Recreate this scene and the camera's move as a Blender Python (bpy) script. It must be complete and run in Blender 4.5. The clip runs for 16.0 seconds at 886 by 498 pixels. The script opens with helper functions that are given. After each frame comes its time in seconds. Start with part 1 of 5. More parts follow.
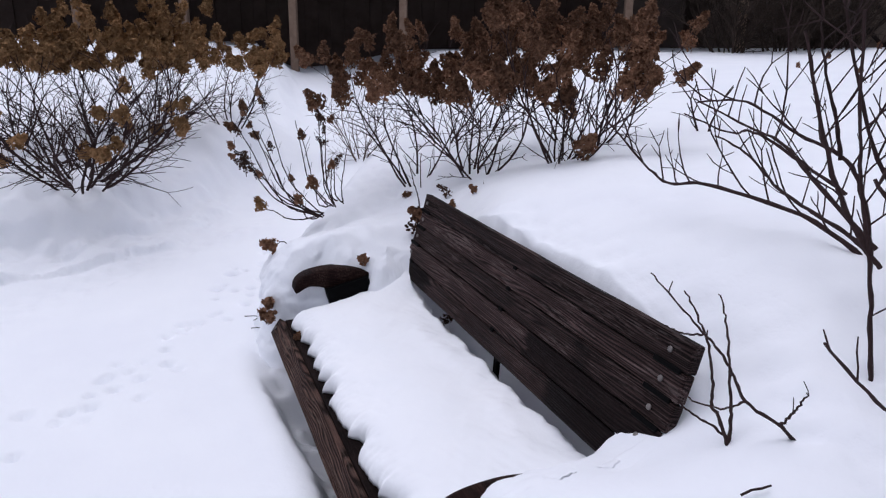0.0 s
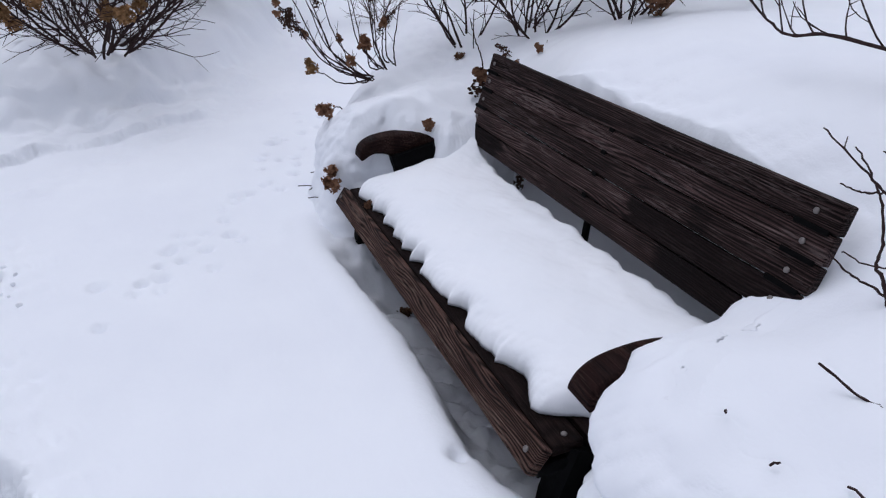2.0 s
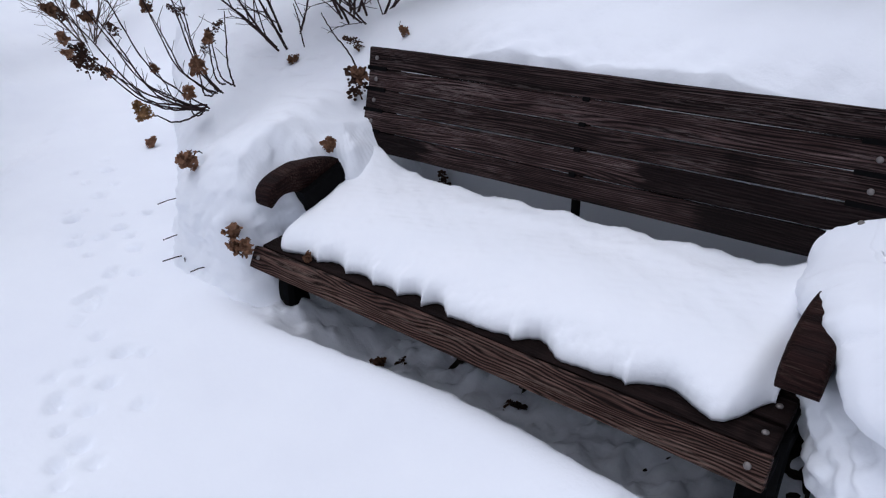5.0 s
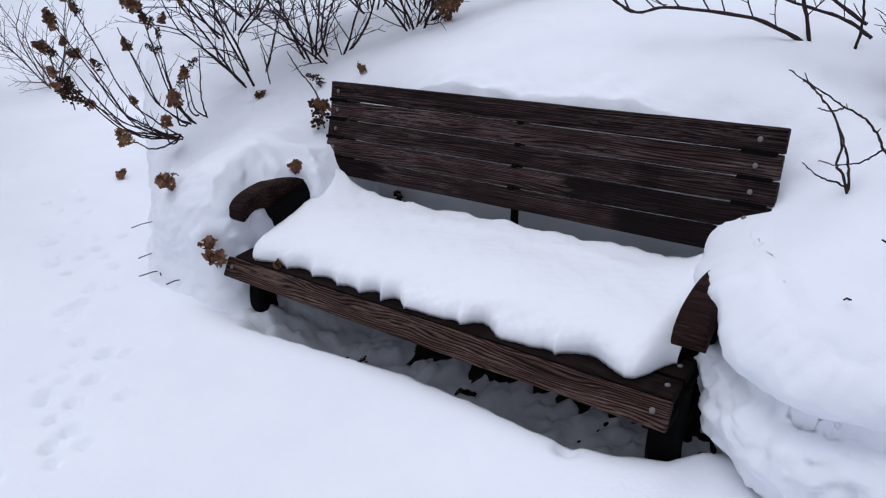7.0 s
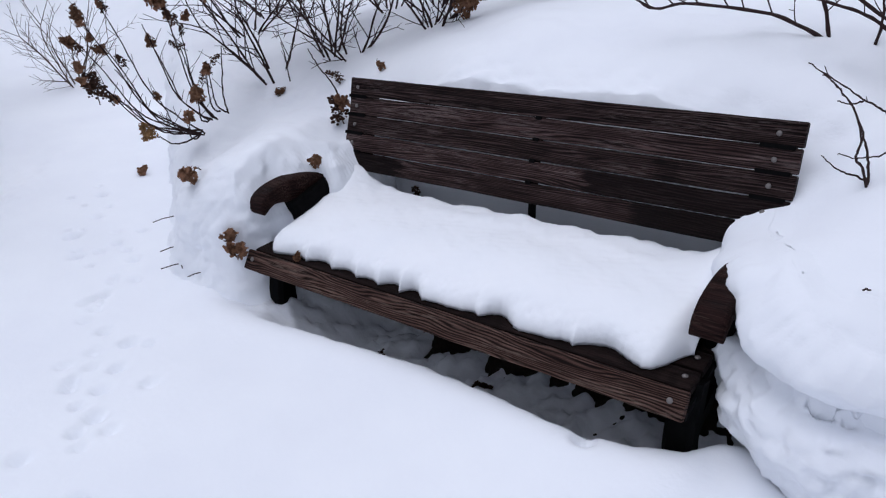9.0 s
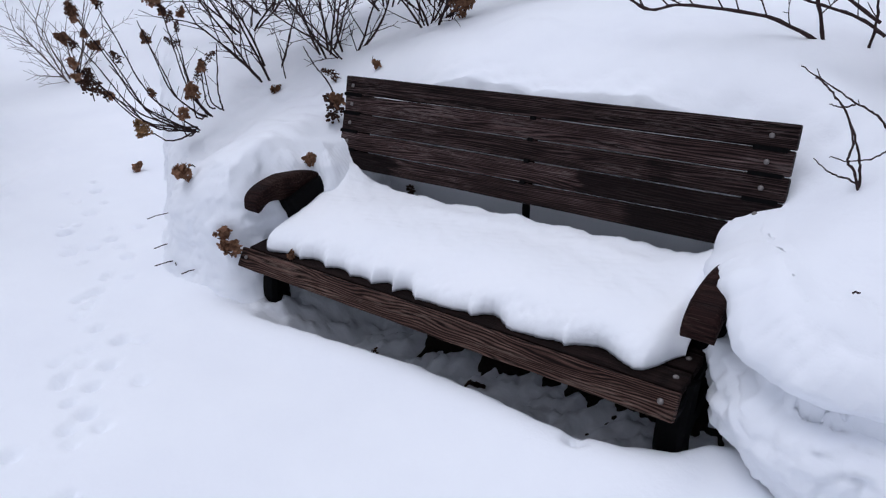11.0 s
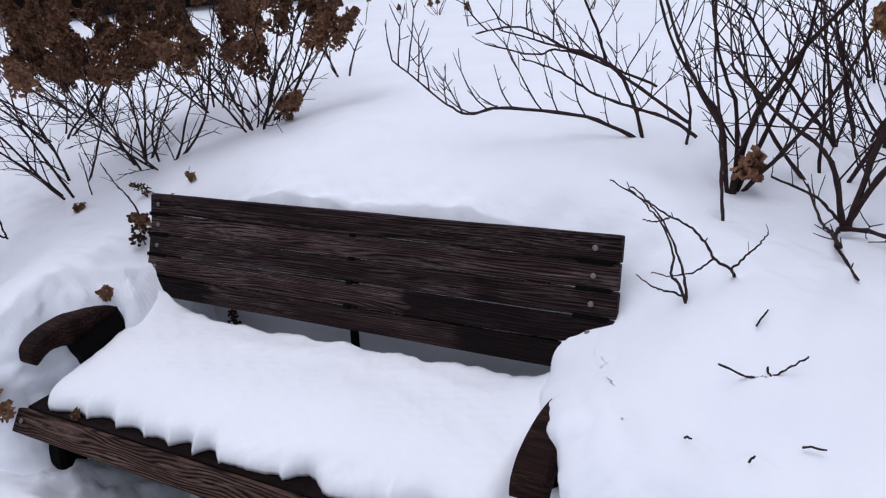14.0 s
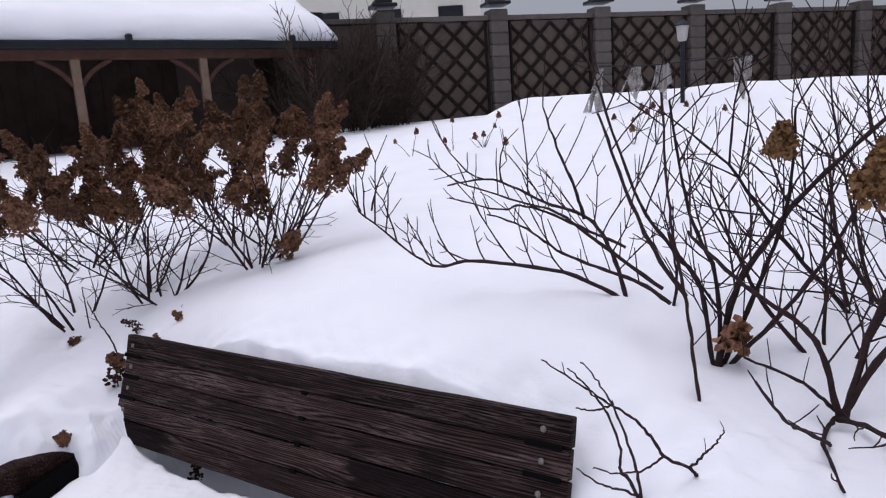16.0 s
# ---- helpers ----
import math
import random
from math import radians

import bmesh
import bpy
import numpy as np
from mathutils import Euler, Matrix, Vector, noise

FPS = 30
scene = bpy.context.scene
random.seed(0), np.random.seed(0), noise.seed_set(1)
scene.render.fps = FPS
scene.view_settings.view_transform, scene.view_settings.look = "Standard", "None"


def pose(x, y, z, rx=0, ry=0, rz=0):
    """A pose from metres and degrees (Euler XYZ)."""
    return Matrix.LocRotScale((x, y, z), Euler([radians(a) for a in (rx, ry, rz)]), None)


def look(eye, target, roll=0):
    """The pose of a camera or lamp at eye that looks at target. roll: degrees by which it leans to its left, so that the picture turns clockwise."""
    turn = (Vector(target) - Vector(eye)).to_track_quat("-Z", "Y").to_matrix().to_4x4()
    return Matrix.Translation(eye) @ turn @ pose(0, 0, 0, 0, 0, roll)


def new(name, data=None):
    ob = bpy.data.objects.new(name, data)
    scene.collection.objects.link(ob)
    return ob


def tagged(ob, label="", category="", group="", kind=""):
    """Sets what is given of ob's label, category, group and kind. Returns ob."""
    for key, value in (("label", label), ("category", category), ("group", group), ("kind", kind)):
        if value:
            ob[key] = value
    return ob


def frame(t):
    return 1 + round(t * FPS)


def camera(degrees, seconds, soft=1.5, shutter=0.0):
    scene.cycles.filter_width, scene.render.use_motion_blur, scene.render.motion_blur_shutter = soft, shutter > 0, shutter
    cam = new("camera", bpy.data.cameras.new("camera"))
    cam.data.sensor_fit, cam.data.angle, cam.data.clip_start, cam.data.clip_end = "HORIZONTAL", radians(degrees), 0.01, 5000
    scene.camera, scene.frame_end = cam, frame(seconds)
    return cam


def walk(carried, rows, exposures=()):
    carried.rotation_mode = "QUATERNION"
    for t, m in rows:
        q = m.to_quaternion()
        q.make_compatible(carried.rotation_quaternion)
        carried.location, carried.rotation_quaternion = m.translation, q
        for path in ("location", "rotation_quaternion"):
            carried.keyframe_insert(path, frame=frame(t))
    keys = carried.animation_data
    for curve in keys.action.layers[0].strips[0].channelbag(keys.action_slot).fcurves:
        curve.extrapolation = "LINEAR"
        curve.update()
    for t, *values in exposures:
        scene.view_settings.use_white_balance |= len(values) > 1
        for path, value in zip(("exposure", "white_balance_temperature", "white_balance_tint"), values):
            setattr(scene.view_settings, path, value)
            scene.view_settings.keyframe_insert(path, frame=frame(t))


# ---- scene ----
cam = camera(65.2, 16.0, 1.2)
PATH = [
    (0, (2.058, -0.383, 1.644), (0.283, 0.342, 1.075), 1.0),
    (0.5, (2.011, -0.451, 1.582), (0.253, 0.138, 0.832), -0.5),
    (1, (1.922, -0.548, 1.586), (0.216, 0.045, 0.726), -1.2),
    (1.5, (1.875, -0.64, 1.575), (0.224, 0.039, 0.674), -0.7),
    (2, (1.856, -0.658, 1.579), (0.216, 0.039, 0.672), 0.8),
    (2.5, (1.844, -0.662, 1.598), (0.183, -0.19, 0.588), 1.6),
    (3, (1.756, -0.814, 1.577), (0.036, -0.583, 0.583), -3.4),
    (3.5, (1.545, -0.969, 1.58), (-0.158, -0.578, 0.608), -8.3),
    (4, (1.27, -0.925, 1.585), (-0.251, -0.139, 0.551), -7.0),
    (4.5, (1.119, -0.93, 1.61), (-0.203, 0.152, 0.57), -6.1),
    (5, (1.029, -1.128, 1.583), (-0.125, 0.173, 0.595), -5.3),
    (5.2, (1.023, -1.17, 1.604), (-0.091, 0.163, 0.611), -4.8),
    (7.5, (1.267, -1.406, 1.595), (0.178, 0.035, 0.734), -3.9),
    (8, (1.259, -1.412, 1.59), (0.147, 0.015, 0.737), -4.3),
    (8.5, (1.244, -1.422, 1.577), (0.126, -0.008, 0.711), -4.3),
    (11, (1.253, -1.416, 1.583), (0.144, -0.001, 0.709), -3.7),
    (11.5, (1.24, -1.42, 1.586), (0.132, 0.005, 0.725), -2.7),
    (12, (1.243, -1.426, 1.583), (0.137, 0.015, 0.747), -2.3),
    (12.5, (1.255, -1.413, 1.59), (0.176, 0.06, 0.773), -2.6),
    (13, (1.299, -1.381, 1.605), (0.265, 0.142, 0.822), -3.5),
    (13.5, (1.33, -1.256, 1.612), (0.383, 0.341, 0.868), -4.3),
    (14, (1.292, -1.029, 1.626), (0.41, 0.624, 0.926), -4.2),
    (14.5, (1.295, -0.873, 1.652), (0.447, 0.821, 1.011), -3.3),
    (15, (1.502, -0.714, 1.668), (0.677, 1.03, 1.139), -1.9),
    (15.5, (1.712, -0.611, 1.715), (0.827, 1.132, 1.291), -2.2),
    (16, (1.523, -0.703, 1.688), (0.432, 0.933, 1.325), -3.9),
]
walk(cam, [(t, look(eye, target, roll)) for t, eye, target, roll in PATH],
     exposures=[(0, 0.32, 5950, 17), (3.0, 0.10, 5800, 13), (5.0, 0.25, 5800, 13.5), (12.5, 0.24, 5800, 13.5), (14.5, 0.32, 5930, 17), (16, 0.40, 6080, 20)])

# ---- world and light ----
world = bpy.data.worlds.new("overcast_sky")
scene.world = world
world.use_nodes = True
wn = world.node_tree.nodes
wl = world.node_tree.links
sky = wn.new("ShaderNodeTexSky")
sky.sky_type = "NISHITA"
sky.sun_disc = False
sky.sun_elevation = radians(72)
sky.sun_rotation = radians(200)
sky.dust_density = 4.0
soft_sky = wn.new("ShaderNodeHueSaturation")
soft_sky.inputs["Saturation"].default_value = 0.30
wl.new(sky.outputs[0], soft_sky.inputs["Color"])
wl.new(soft_sky.outputs[0], wn["Background"].inputs[0])
wn["Background"].inputs[1].default_value = 0.079

sun_data = bpy.data.lights.new("sun", "SUN")
sun_data.energy = 0.88
sun_data.angle = radians(75)
sun_data.color = (1.0, 0.98, 0.95)
sun = new("sun", sun_data)
sun.matrix_world = look((0, 0, 10), (2.2, -2.6, 0))


# ---- materials ----
def nodes_of(name):
    m = bpy.data.materials.new(name)
    m.use_nodes = True
    return m, m.node_tree.nodes, m.node_tree.links, m.node_tree.nodes["Principled BSDF"]


def noise_node(n, l, coord, scale, detail=4.0, rough=0.55, stretch=None):
    tex = n.new("ShaderNodeTexNoise")
    tex.inputs["Scale"].default_value = scale
    tex.inputs["Detail"].default_value = detail
    tex.inputs["Roughness"].default_value = rough
    if stretch:
        mp = n.new("ShaderNodeMapping")
        mp.inputs["Scale"].default_value = stretch
        l.new(coord, mp.inputs["Vector"])
        l.new(mp.outputs[0], tex.inputs["Vector"])
    else:
        l.new(coord, tex.inputs["Vector"])
    return tex


def ramp(n, l, fac, stops):
    r = n.new("ShaderNodeValToRGB")
    while len(r.color_ramp.elements) < len(stops):
        r.color_ramp.elements.new(0.5)
    for e, (p, c) in zip(r.color_ramp.elements, stops):
        e.position, e.color = p, (*c, 1)
    l.new(fac, r.inputs["Fac"])
    return r


def bump(n, l, height, strength, distance, normal=None):
    b = n.new("ShaderNodeBump")
    b.inputs["Strength"].default_value = strength
    b.inputs["Distance"].default_value = distance
    l.new(height, b.inputs["Height"])
    if normal:
        l.new(normal, b.inputs["Normal"])
    return b


def mix_colour(n, l, fac, a, b, kind="MIX"):
    m = n.new("ShaderNodeMix")
    m.data_type, m.blend_type = "RGBA", kind
    for sock, v in ((m.inputs["Factor"], fac), (m.inputs[6], a), (m.inputs[7], b)):
        if isinstance(v, (int, float)):
            sock.default_value = v
        elif isinstance(v, tuple):
            sock.default_value = (*v, 1)
        else:
            l.new(v, sock)
    return m.outputs[2]


def snow_material(name, base, crust, bumpiness):
    m, n, l, p = nodes_of(name)
    co = n.new("ShaderNodeTexCoord").outputs["Object"]
    big = noise_node(n, l, co, 2.2, 3)
    fine = noise_node(n, l, co, 38, 5, 0.6)
    grit = noise_node(n, l, co, 210, 2)
    c = ramp(n, l, big.outputs[0], [(0.3, base), (0.7, crust)])
    l.new(c.outputs[0], p.inputs["Base Color"])
    p.inputs["Roughness"].default_value = 0.75
    p.inputs["Specular IOR Level"].default_value = 0.25
    b1 = bump(n, l, fine.outputs[0], bumpiness, 0.012)
    b2 = bump(n, l, grit.outputs[0], 0.12, 0.002, b1.outputs[0])
    l.new(b2.outputs[0], p.inputs["Normal"])
    return m


def wood_material(name, dark, mid, pale, flakes=0.5, ring=0.5, wet=0.4, ring_size=20.0, run=4.0):
    """Weathered stained softwood, its grain along the object's x. The mesh's own "wet" values say where rain has soaked
    it and where shade is coloured in.
    """
    m, n, l, p = nodes_of(name)
    co = n.new("ShaderNodeTexCoord").outputs["Object"]
    rnd = n.new("ShaderNodeObjectInfo").outputs["Random"]
    shift = n.new("ShaderNodeVectorMath")
    shift.operation = "ADD"
    comb = n.new("ShaderNodeCombineXYZ")
    mul = n.new("ShaderNodeMath")
    mul.operation = "MULTIPLY"
    mul.inputs[1].default_value = 37.0
    l.new(rnd, mul.inputs[0])
    for i in range(3):
        l.new(mul.outputs[0], comb.inputs[i])
    l.new(co, shift.inputs[0])
    l.new(comb.outputs[0], shift.inputs[1])
    v = shift.outputs[0]
    rings = n.new("ShaderNodeTexWave")
    rings.wave_type, rings.bands_direction = "BANDS", "Z"
    mp = n.new("ShaderNodeMapping")
    mp.inputs["Scale"].default_value = (run, 6, ring_size)
    l.new(v, mp.inputs["Vector"])
    l.new(mp.outputs[0], rings.inputs["Vector"])
    rings.inputs["Scale"].default_value = 1.5
    rings.inputs["Distortion"].default_value = 34.0
    rings.inputs["Detail"].default_value = 2.0
    rings.inputs["Detail Scale"].default_value = 0.35
    fibre = noise_node(n, l, v, 4.0, 6, 0.68, (1.1, 62, 62))
    flake = noise_node(n, l, v, 5.0, 5, 0.72, (2.6, 34, 34))
    patches = noise_node(n, l, v, 3.0, 4, 0.6, (0.9, 4.5, 4.5))
    col = ramp(n, l, fibre.outputs[0], [(0.34, dark), (0.56, mid), (0.74, tuple(0.4 * x + 0.6 * y for x, y in zip(mid, pale)))])
    lines = ramp(n, l, rings.outputs[0], [(0.10, (0.16, 0.14, 0.14)), (0.5, (0.9, 0.9, 0.9)), (1.0, (1.7, 1.62, 1.58))])
    c1 = mix_colour(n, l, ring, col.outputs[0], lines.outputs[0], "MULTIPLY")
    worn = ramp(n, l, flake.outputs[0], [(0.50, (0, 0, 0)), (0.60, (flakes, flakes, flakes))])
    where = ramp(n, l, patches.outputs[0], [(0.46, (0, 0, 0)), (0.58, (1, 1, 1))])
    both = n.new("ShaderNodeMath")
    both.operation = "MULTIPLY"
    l.new(worn.outputs[0], both.inputs[0])
    l.new(where.outputs[0], both.inputs[1])
    c2 = mix_colour(n, l, both.outputs[0], c1, pale)
    damp = ramp(n, l, patches.outputs[0], [(0.34, (wet, wet * 0.88, wet * 0.86)), (0.5, (1, 1, 1))])
    c3 = mix_colour(n, l, 1.0, c2, damp.outputs[0], "MULTIPLY")
    soak_shade = n.new("ShaderNodeAttribute")
    soak_shade.attribute_name = "wet"
    ragged = noise_node(n, l, v, 4.0, 4, 0.6, (1.5, 14, 14))
    add = n.new("ShaderNodeMath")
    add.operation = "ADD"
    l.new(soak_shade.outputs["Fac"], add.inputs[0])
    l.new(ragged.outputs[0], add.inputs[1])
    soaked_shaded = ramp(n, l, add.outputs[0], [(0.78, (0, 0, 0)), (0.92, (0.86, 0.86, 0.86))])
    c4 = mix_colour(n, l, soaked_shaded.outputs[0], c3, (0.0035, 0.002, 0.0022))
    tone = n.new("ShaderNodeHueSaturation")
    spread = n.new("ShaderNodeMapRange")
    spread.inputs["To Min"].default_value, spread.inputs["To Max"].default_value = 0.72, 1.3
    l.new(rnd, spread.inputs["Value"])
    l.new(spread.outputs[0], tone.inputs["Value"])
    l.new(c4, tone.inputs["Color"])
    l.new(tone.outputs[0], p.inputs["Base Color"])
    ro = ramp(n, l, patches.outputs[0], [(0.34, (0.45, 0.45, 0.45)), (0.55, (0.8, 0.8, 0.8))])
    l.new(ro.outputs[0], p.inputs["Roughness"])
    p.inputs["Specular IOR Level"].default_value = 0.06
    b = bump(n, l, fibre.outputs[0], 0.7, 0.003)
    b2 = bump(n, l, rings.outputs[0], 0.5, 0.0025, b.outputs[0])
    b3 = bump(n, l, flake.outputs[0], 0.4, 0.003, b2.outputs[0])
    l.new(b3.outputs[0], p.inputs["Normal"])
    return m


def plain_material(name, a, b, scale=20.0, rough=0.7, metal=0.0, bumpy=0.3, dist=0.003, per_object=0.0):
    m, n, l, p = nodes_of(name)
    co = n.new("ShaderNodeTexCoord").outputs["Object"]
    t1 = noise_node(n, l, co, scale, 5, 0.6)
    t2 = noise_node(n, l, co, scale * 0.15, 3)
    c1 = ramp(n, l, t1.outputs[0], [(0.32, a), (0.68, b)])
    c2 = mix_colour(n, l, t2.outputs[0], c1.outputs[0], tuple(0.5 * (x + y) for x, y in zip(a, b)))
    if per_object:
        rnd = n.new("ShaderNodeObjectInfo").outputs["Random"]
        hs = n.new("ShaderNodeHueSaturation")
        mr = n.new("ShaderNodeMapRange")
        mr.inputs["To Min"].default_value, mr.inputs["To Max"].default_value = 1 - per_object, 1 + per_object
        l.new(rnd, mr.inputs["Value"])
        l.new(mr.outputs[0], hs.inputs["Value"])
        l.new(c2, hs.inputs["Color"])
        c2 = hs.outputs[0]
    l.new(c2, p.inputs["Base Color"])
    p.inputs["Roughness"].default_value, p.inputs["Metallic"].default_value = rough, metal
    p.inputs["Specular IOR Level"].default_value = 0.12
    bb = bump(n, l, t1.outputs[0], bumpy, dist)
    l.new(bb.outputs[0], p.inputs["Normal"])
    return m


SNOW = snow_material("snow", (0.84, 0.86, 0.91), (0.88, 0.90, 0.94), 0.2)
n, l = SNOW.node_tree.nodes, SNOW.node_tree.links
p = n["Principled BSDF"]
at = n.new("ShaderNodeAttribute")
at.attribute_name = "trodden"
co = n.new("ShaderNodeTexCoord").outputs["Object"]
blots = noise_node(n, l, co, 2.4, 7, 0.72, (1.0, 1.5, 1.0))
amount = ramp(n, l, blots.outputs[0], [(0.40, (0, 0, 0)), (0.60, (1, 1, 1))])
both = n.new("ShaderNodeMath")
both.operation = "MULTIPLY"
l.new(at.outputs["Fac"], both.inputs[0])
l.new(amount.outputs[0], both.inputs[1])
white = p.inputs["Base Color"].links[0].from_socket
l.new(mix_colour(n, l, both.outputs[0], white, (0.34, 0.38, 0.42)), p.inputs["Base Color"])
gloss = n.new("ShaderNodeMapRange")
gloss.inputs["To Min"].default_value, gloss.inputs["To Max"].default_value = 0.75, 0.32
l.new(both.outputs[0], gloss.inputs["Value"])
l.new(gloss.outputs[0], p.inputs["Roughness"])
SNOW_SEAT = snow_material("settled_snow", (0.86, 0.88, 0.92), (0.90, 0.91, 0.94), 0.16)
WOOD_BACK = wood_material("weathered_back_wood", (0.0035, 0.002, 0.002), (0.047, 0.030, 0.029), (0.150, 0.118, 0.112), 0.5, 0.9, 0.5, 30, 2.2)
WOOD_FRONT = wood_material("brown_seat_wood", (0.020, 0.011, 0.009), (0.068, 0.041, 0.034), (0.19, 0.14, 0.115), 0.4, 1.0, 0.6, 26)
WOOD_DARK = wood_material("dark_wet_wood", (0.003, 0.0015, 0.0015), (0.010, 0.006, 0.0055), (0.024, 0.016, 0.014), 0.3, 0.4, 0.6, 22)
WOOD_ARM = wood_material("red_brown_arm_wood", (0.005, 0.002, 0.002), (0.020, 0.009, 0.008), (0.085, 0.058, 0.046), 0.55, 0.3, 0.6, 14)
# near-black colour for the shade in the hollow under the bench
HOLLOW_SHADE = plain_material("hollow_shade", (0.010, 0.008, 0.007), (0.028, 0.021, 0.017), 30, 0.9, 0.0, 0.8, 0.01)
METAL = plain_material("black_metal", (0.002, 0.002, 0.002), (0.005, 0.005, 0.0055), 60, 0.6, 0.0)
METAL.node_tree.nodes["Principled BSDF"].inputs["Specular IOR Level"].default_value = 0.03
BOLT = plain_material("zinc_bolt", (0.14, 0.125, 0.12), (0.24, 0.22, 0.21), 120, 0.5, 0.5)
BARK = plain_material("bare_stem_bark", (0.016, 0.009, 0.009), (0.046, 0.028, 0.027), 60, 0.8, 0, 0.5, 0.002, 0.25)
BARK_DARK = plain_material("dark_thicket_bark", (0.020, 0.014, 0.011), (0.060, 0.043, 0.034), 40, 0.85, 0, 0.4, 0.003, 0.3)
BARK_PALE = plain_material("pale_stem_bark", (0.06, 0.045, 0.04), (0.14, 0.105, 0.09), 60, 0.8, 0, 0.5, 0.002, 0.2)
PETAL = plain_material("dry_brown_petals", (0.034, 0.017, 0.012), (0.31, 0.165, 0.098), 85, 0.9, 0, 0.4, 0.002, 0.35)
PETAL_TAN = plain_material("dry_tan_petals", (0.085, 0.042, 0.020), (0.42, 0.245, 0.115), 85, 0.9, 0, 0.4, 0.002, 0.25)
PETAL_DARK = plain_material("dark_seed_heads", (0.02, 0.011, 0.009), (0.08, 0.042, 0.028), 40, 0.9, 0, 0.4, 0.002, 0.3)


# ---- builders ----
def finish(bm, name, mat, smooth=False):
    me = bpy.data.meshes.new(name)
    bmesh.ops.recalc_face_normals(bm, faces=bm.faces[:])
    bm.to_mesh(me)
    bm.free()
    me.materials.append(mat)
    if smooth:
        for f in me.polygons:
            f.use_smooth = True
    return me


def join_twigs(bm):
    """Ties the foot of every side twig to the wood that it grows from."""
    bm.verts.ensure_lookup_table()
    seen, feet = set(), []
    for v in bm.verts:
        if v.index in seen:
            continue
        feet.append(v.index)
        todo = [v]
        seen.add(v.index)
        while todo:
            for e in todo.pop().link_edges:
                for w in e.verts:
                    if w.index not in seen:
                        seen.add(w.index)
                        todo.append(w)
    at = np.array([v.co[:] for v in bm.verts])
    for k in feet[1:]:
        near = int(np.argmin(((at[:k] - at[k]) ** 2).sum(1)))
        bm.faces.new((bm.verts[k], bm.verts[k + 1], bm.verts[near]))


def part(name, bm, mat, parent, label="", smooth=False):
    if name == "stem":
        bm.verts.index_update()
        join_twigs(bm)
    ob = new(name, finish(bm, name, mat, smooth))
    ob.parent = parent
    if label:
        ob["label"] = label
    return ob


def thing(name, label, category, m=None, group=""):
    ob = new(name)
    ob.empty_display_size = 0.1
    if m is not None:
        ob.matrix_basis = m
    return tagged(ob, label, category, group)


def solo(name, bm, mat, label, category, m=None, group="", kind="", smooth=False):
    ob = new(name, finish(bm, name, mat, smooth))
    if m is not None:
        ob.matrix_basis = m
    return tagged(ob, label, category, group, kind)


def box(bm, size, m=None, bevel=0.0, segs=2):
    r = bmesh.ops.create_cube(bm, size=1.0, matrix=(m or Matrix()) @ Matrix.Diagonal((*size, 1)))
    if bevel:
        es = {e for v in r["verts"] for e in v.link_edges}
        bmesh.ops.bevel(bm, geom=list(es), offset=bevel, segments=segs, affect="EDGES", profile=0.6)
    return bm


def tube(bm, pts, radii, sides=6):
    rings = []
    for i, p in enumerate(pts):
        d = (pts[min(i + 1, len(pts) - 1)] - pts[max(i - 1, 0)])
        d = d.normalized() if d.length > 1e-9 else Vector((0, 0, 1))
        a = d.orthogonal().normalized()
        if rings:
            a = (prev - d * prev.dot(d)).normalized()
        prev = a
        b = d.cross(a)
        rings.append([bm.verts.new(p + (a * math.cos(2 * math.pi * k / sides) + b * math.sin(2 * math.pi * k / sides)) * radii[i]) for k in range(sides)])
    for r0, r1 in zip(rings, rings[1:]):
        for k in range(sides):
            bm.faces.new((r0[k], r0[(k + 1) % sides], r1[(k + 1) % sides], r1[k]))
    bm.faces.new(rings[0][::-1])
    bm.faces.new(rings[-1])
    return bm


def spline(pts, n):
    """Smooth points through a short row of corners."""
    pts = [Vector(p) for p in pts]
    if len(pts) == 2:
        return [pts[0].lerp(pts[1], i / n) for i in range(n + 1)]
    out = []
    segs = len(pts) - 1
    for i in range(n + 1):
        u = i / n * segs
        k = min(int(u), segs - 1)
        f = u - k
        p0, p1, p2, p3 = pts[max(k - 1, 0)], pts[k], pts[k + 1], pts[min(k + 2, segs)]
        out.append(0.5 * ((2 * p1) + (p2 - p0) * f + (2 * p0 - 5 * p1 + 4 * p2 - p3) * f * f + (3 * p1 - p0 - 3 * p2 + p3) * f ** 3))
    return out


def sweep(bm, pts, half_w, half_t, side, taper=None):
    """A bar of rectangular section with rounded corners swept along pts; its width lies along side."""
    rings = []
    side = Vector(side).normalized()
    for i, p in enumerate(pts):
        d = (pts[min(i + 1, len(pts) - 1)] - pts[max(i - 1, 0)]).normalized()
        up = side.cross(d).normalized()
        s = taper(i / (len(pts) - 1)) if taper else 1.0
        w, t = half_w * s, half_t * s
        c = min(w, t) * 0.35
        prof = [(-w + c, -t), (w - c, -t), (w, -t + c), (w, t - c), (w - c, t), (-w + c, t), (-w, t - c), (-w, -t + c)]
        rings.append([bm.verts.new(p + side * a + up * b) for a, b in prof])
    for r0, r1 in zip(rings, rings[1:]):
        for k in range(8):
            bm.faces.new((r0[k], r0[(k + 1) % 8], r1[(k + 1) % 8], r1[k]))
    bm.faces.new(rings[0][::-1])
    bm.faces.new(rings[-1])
    return bm


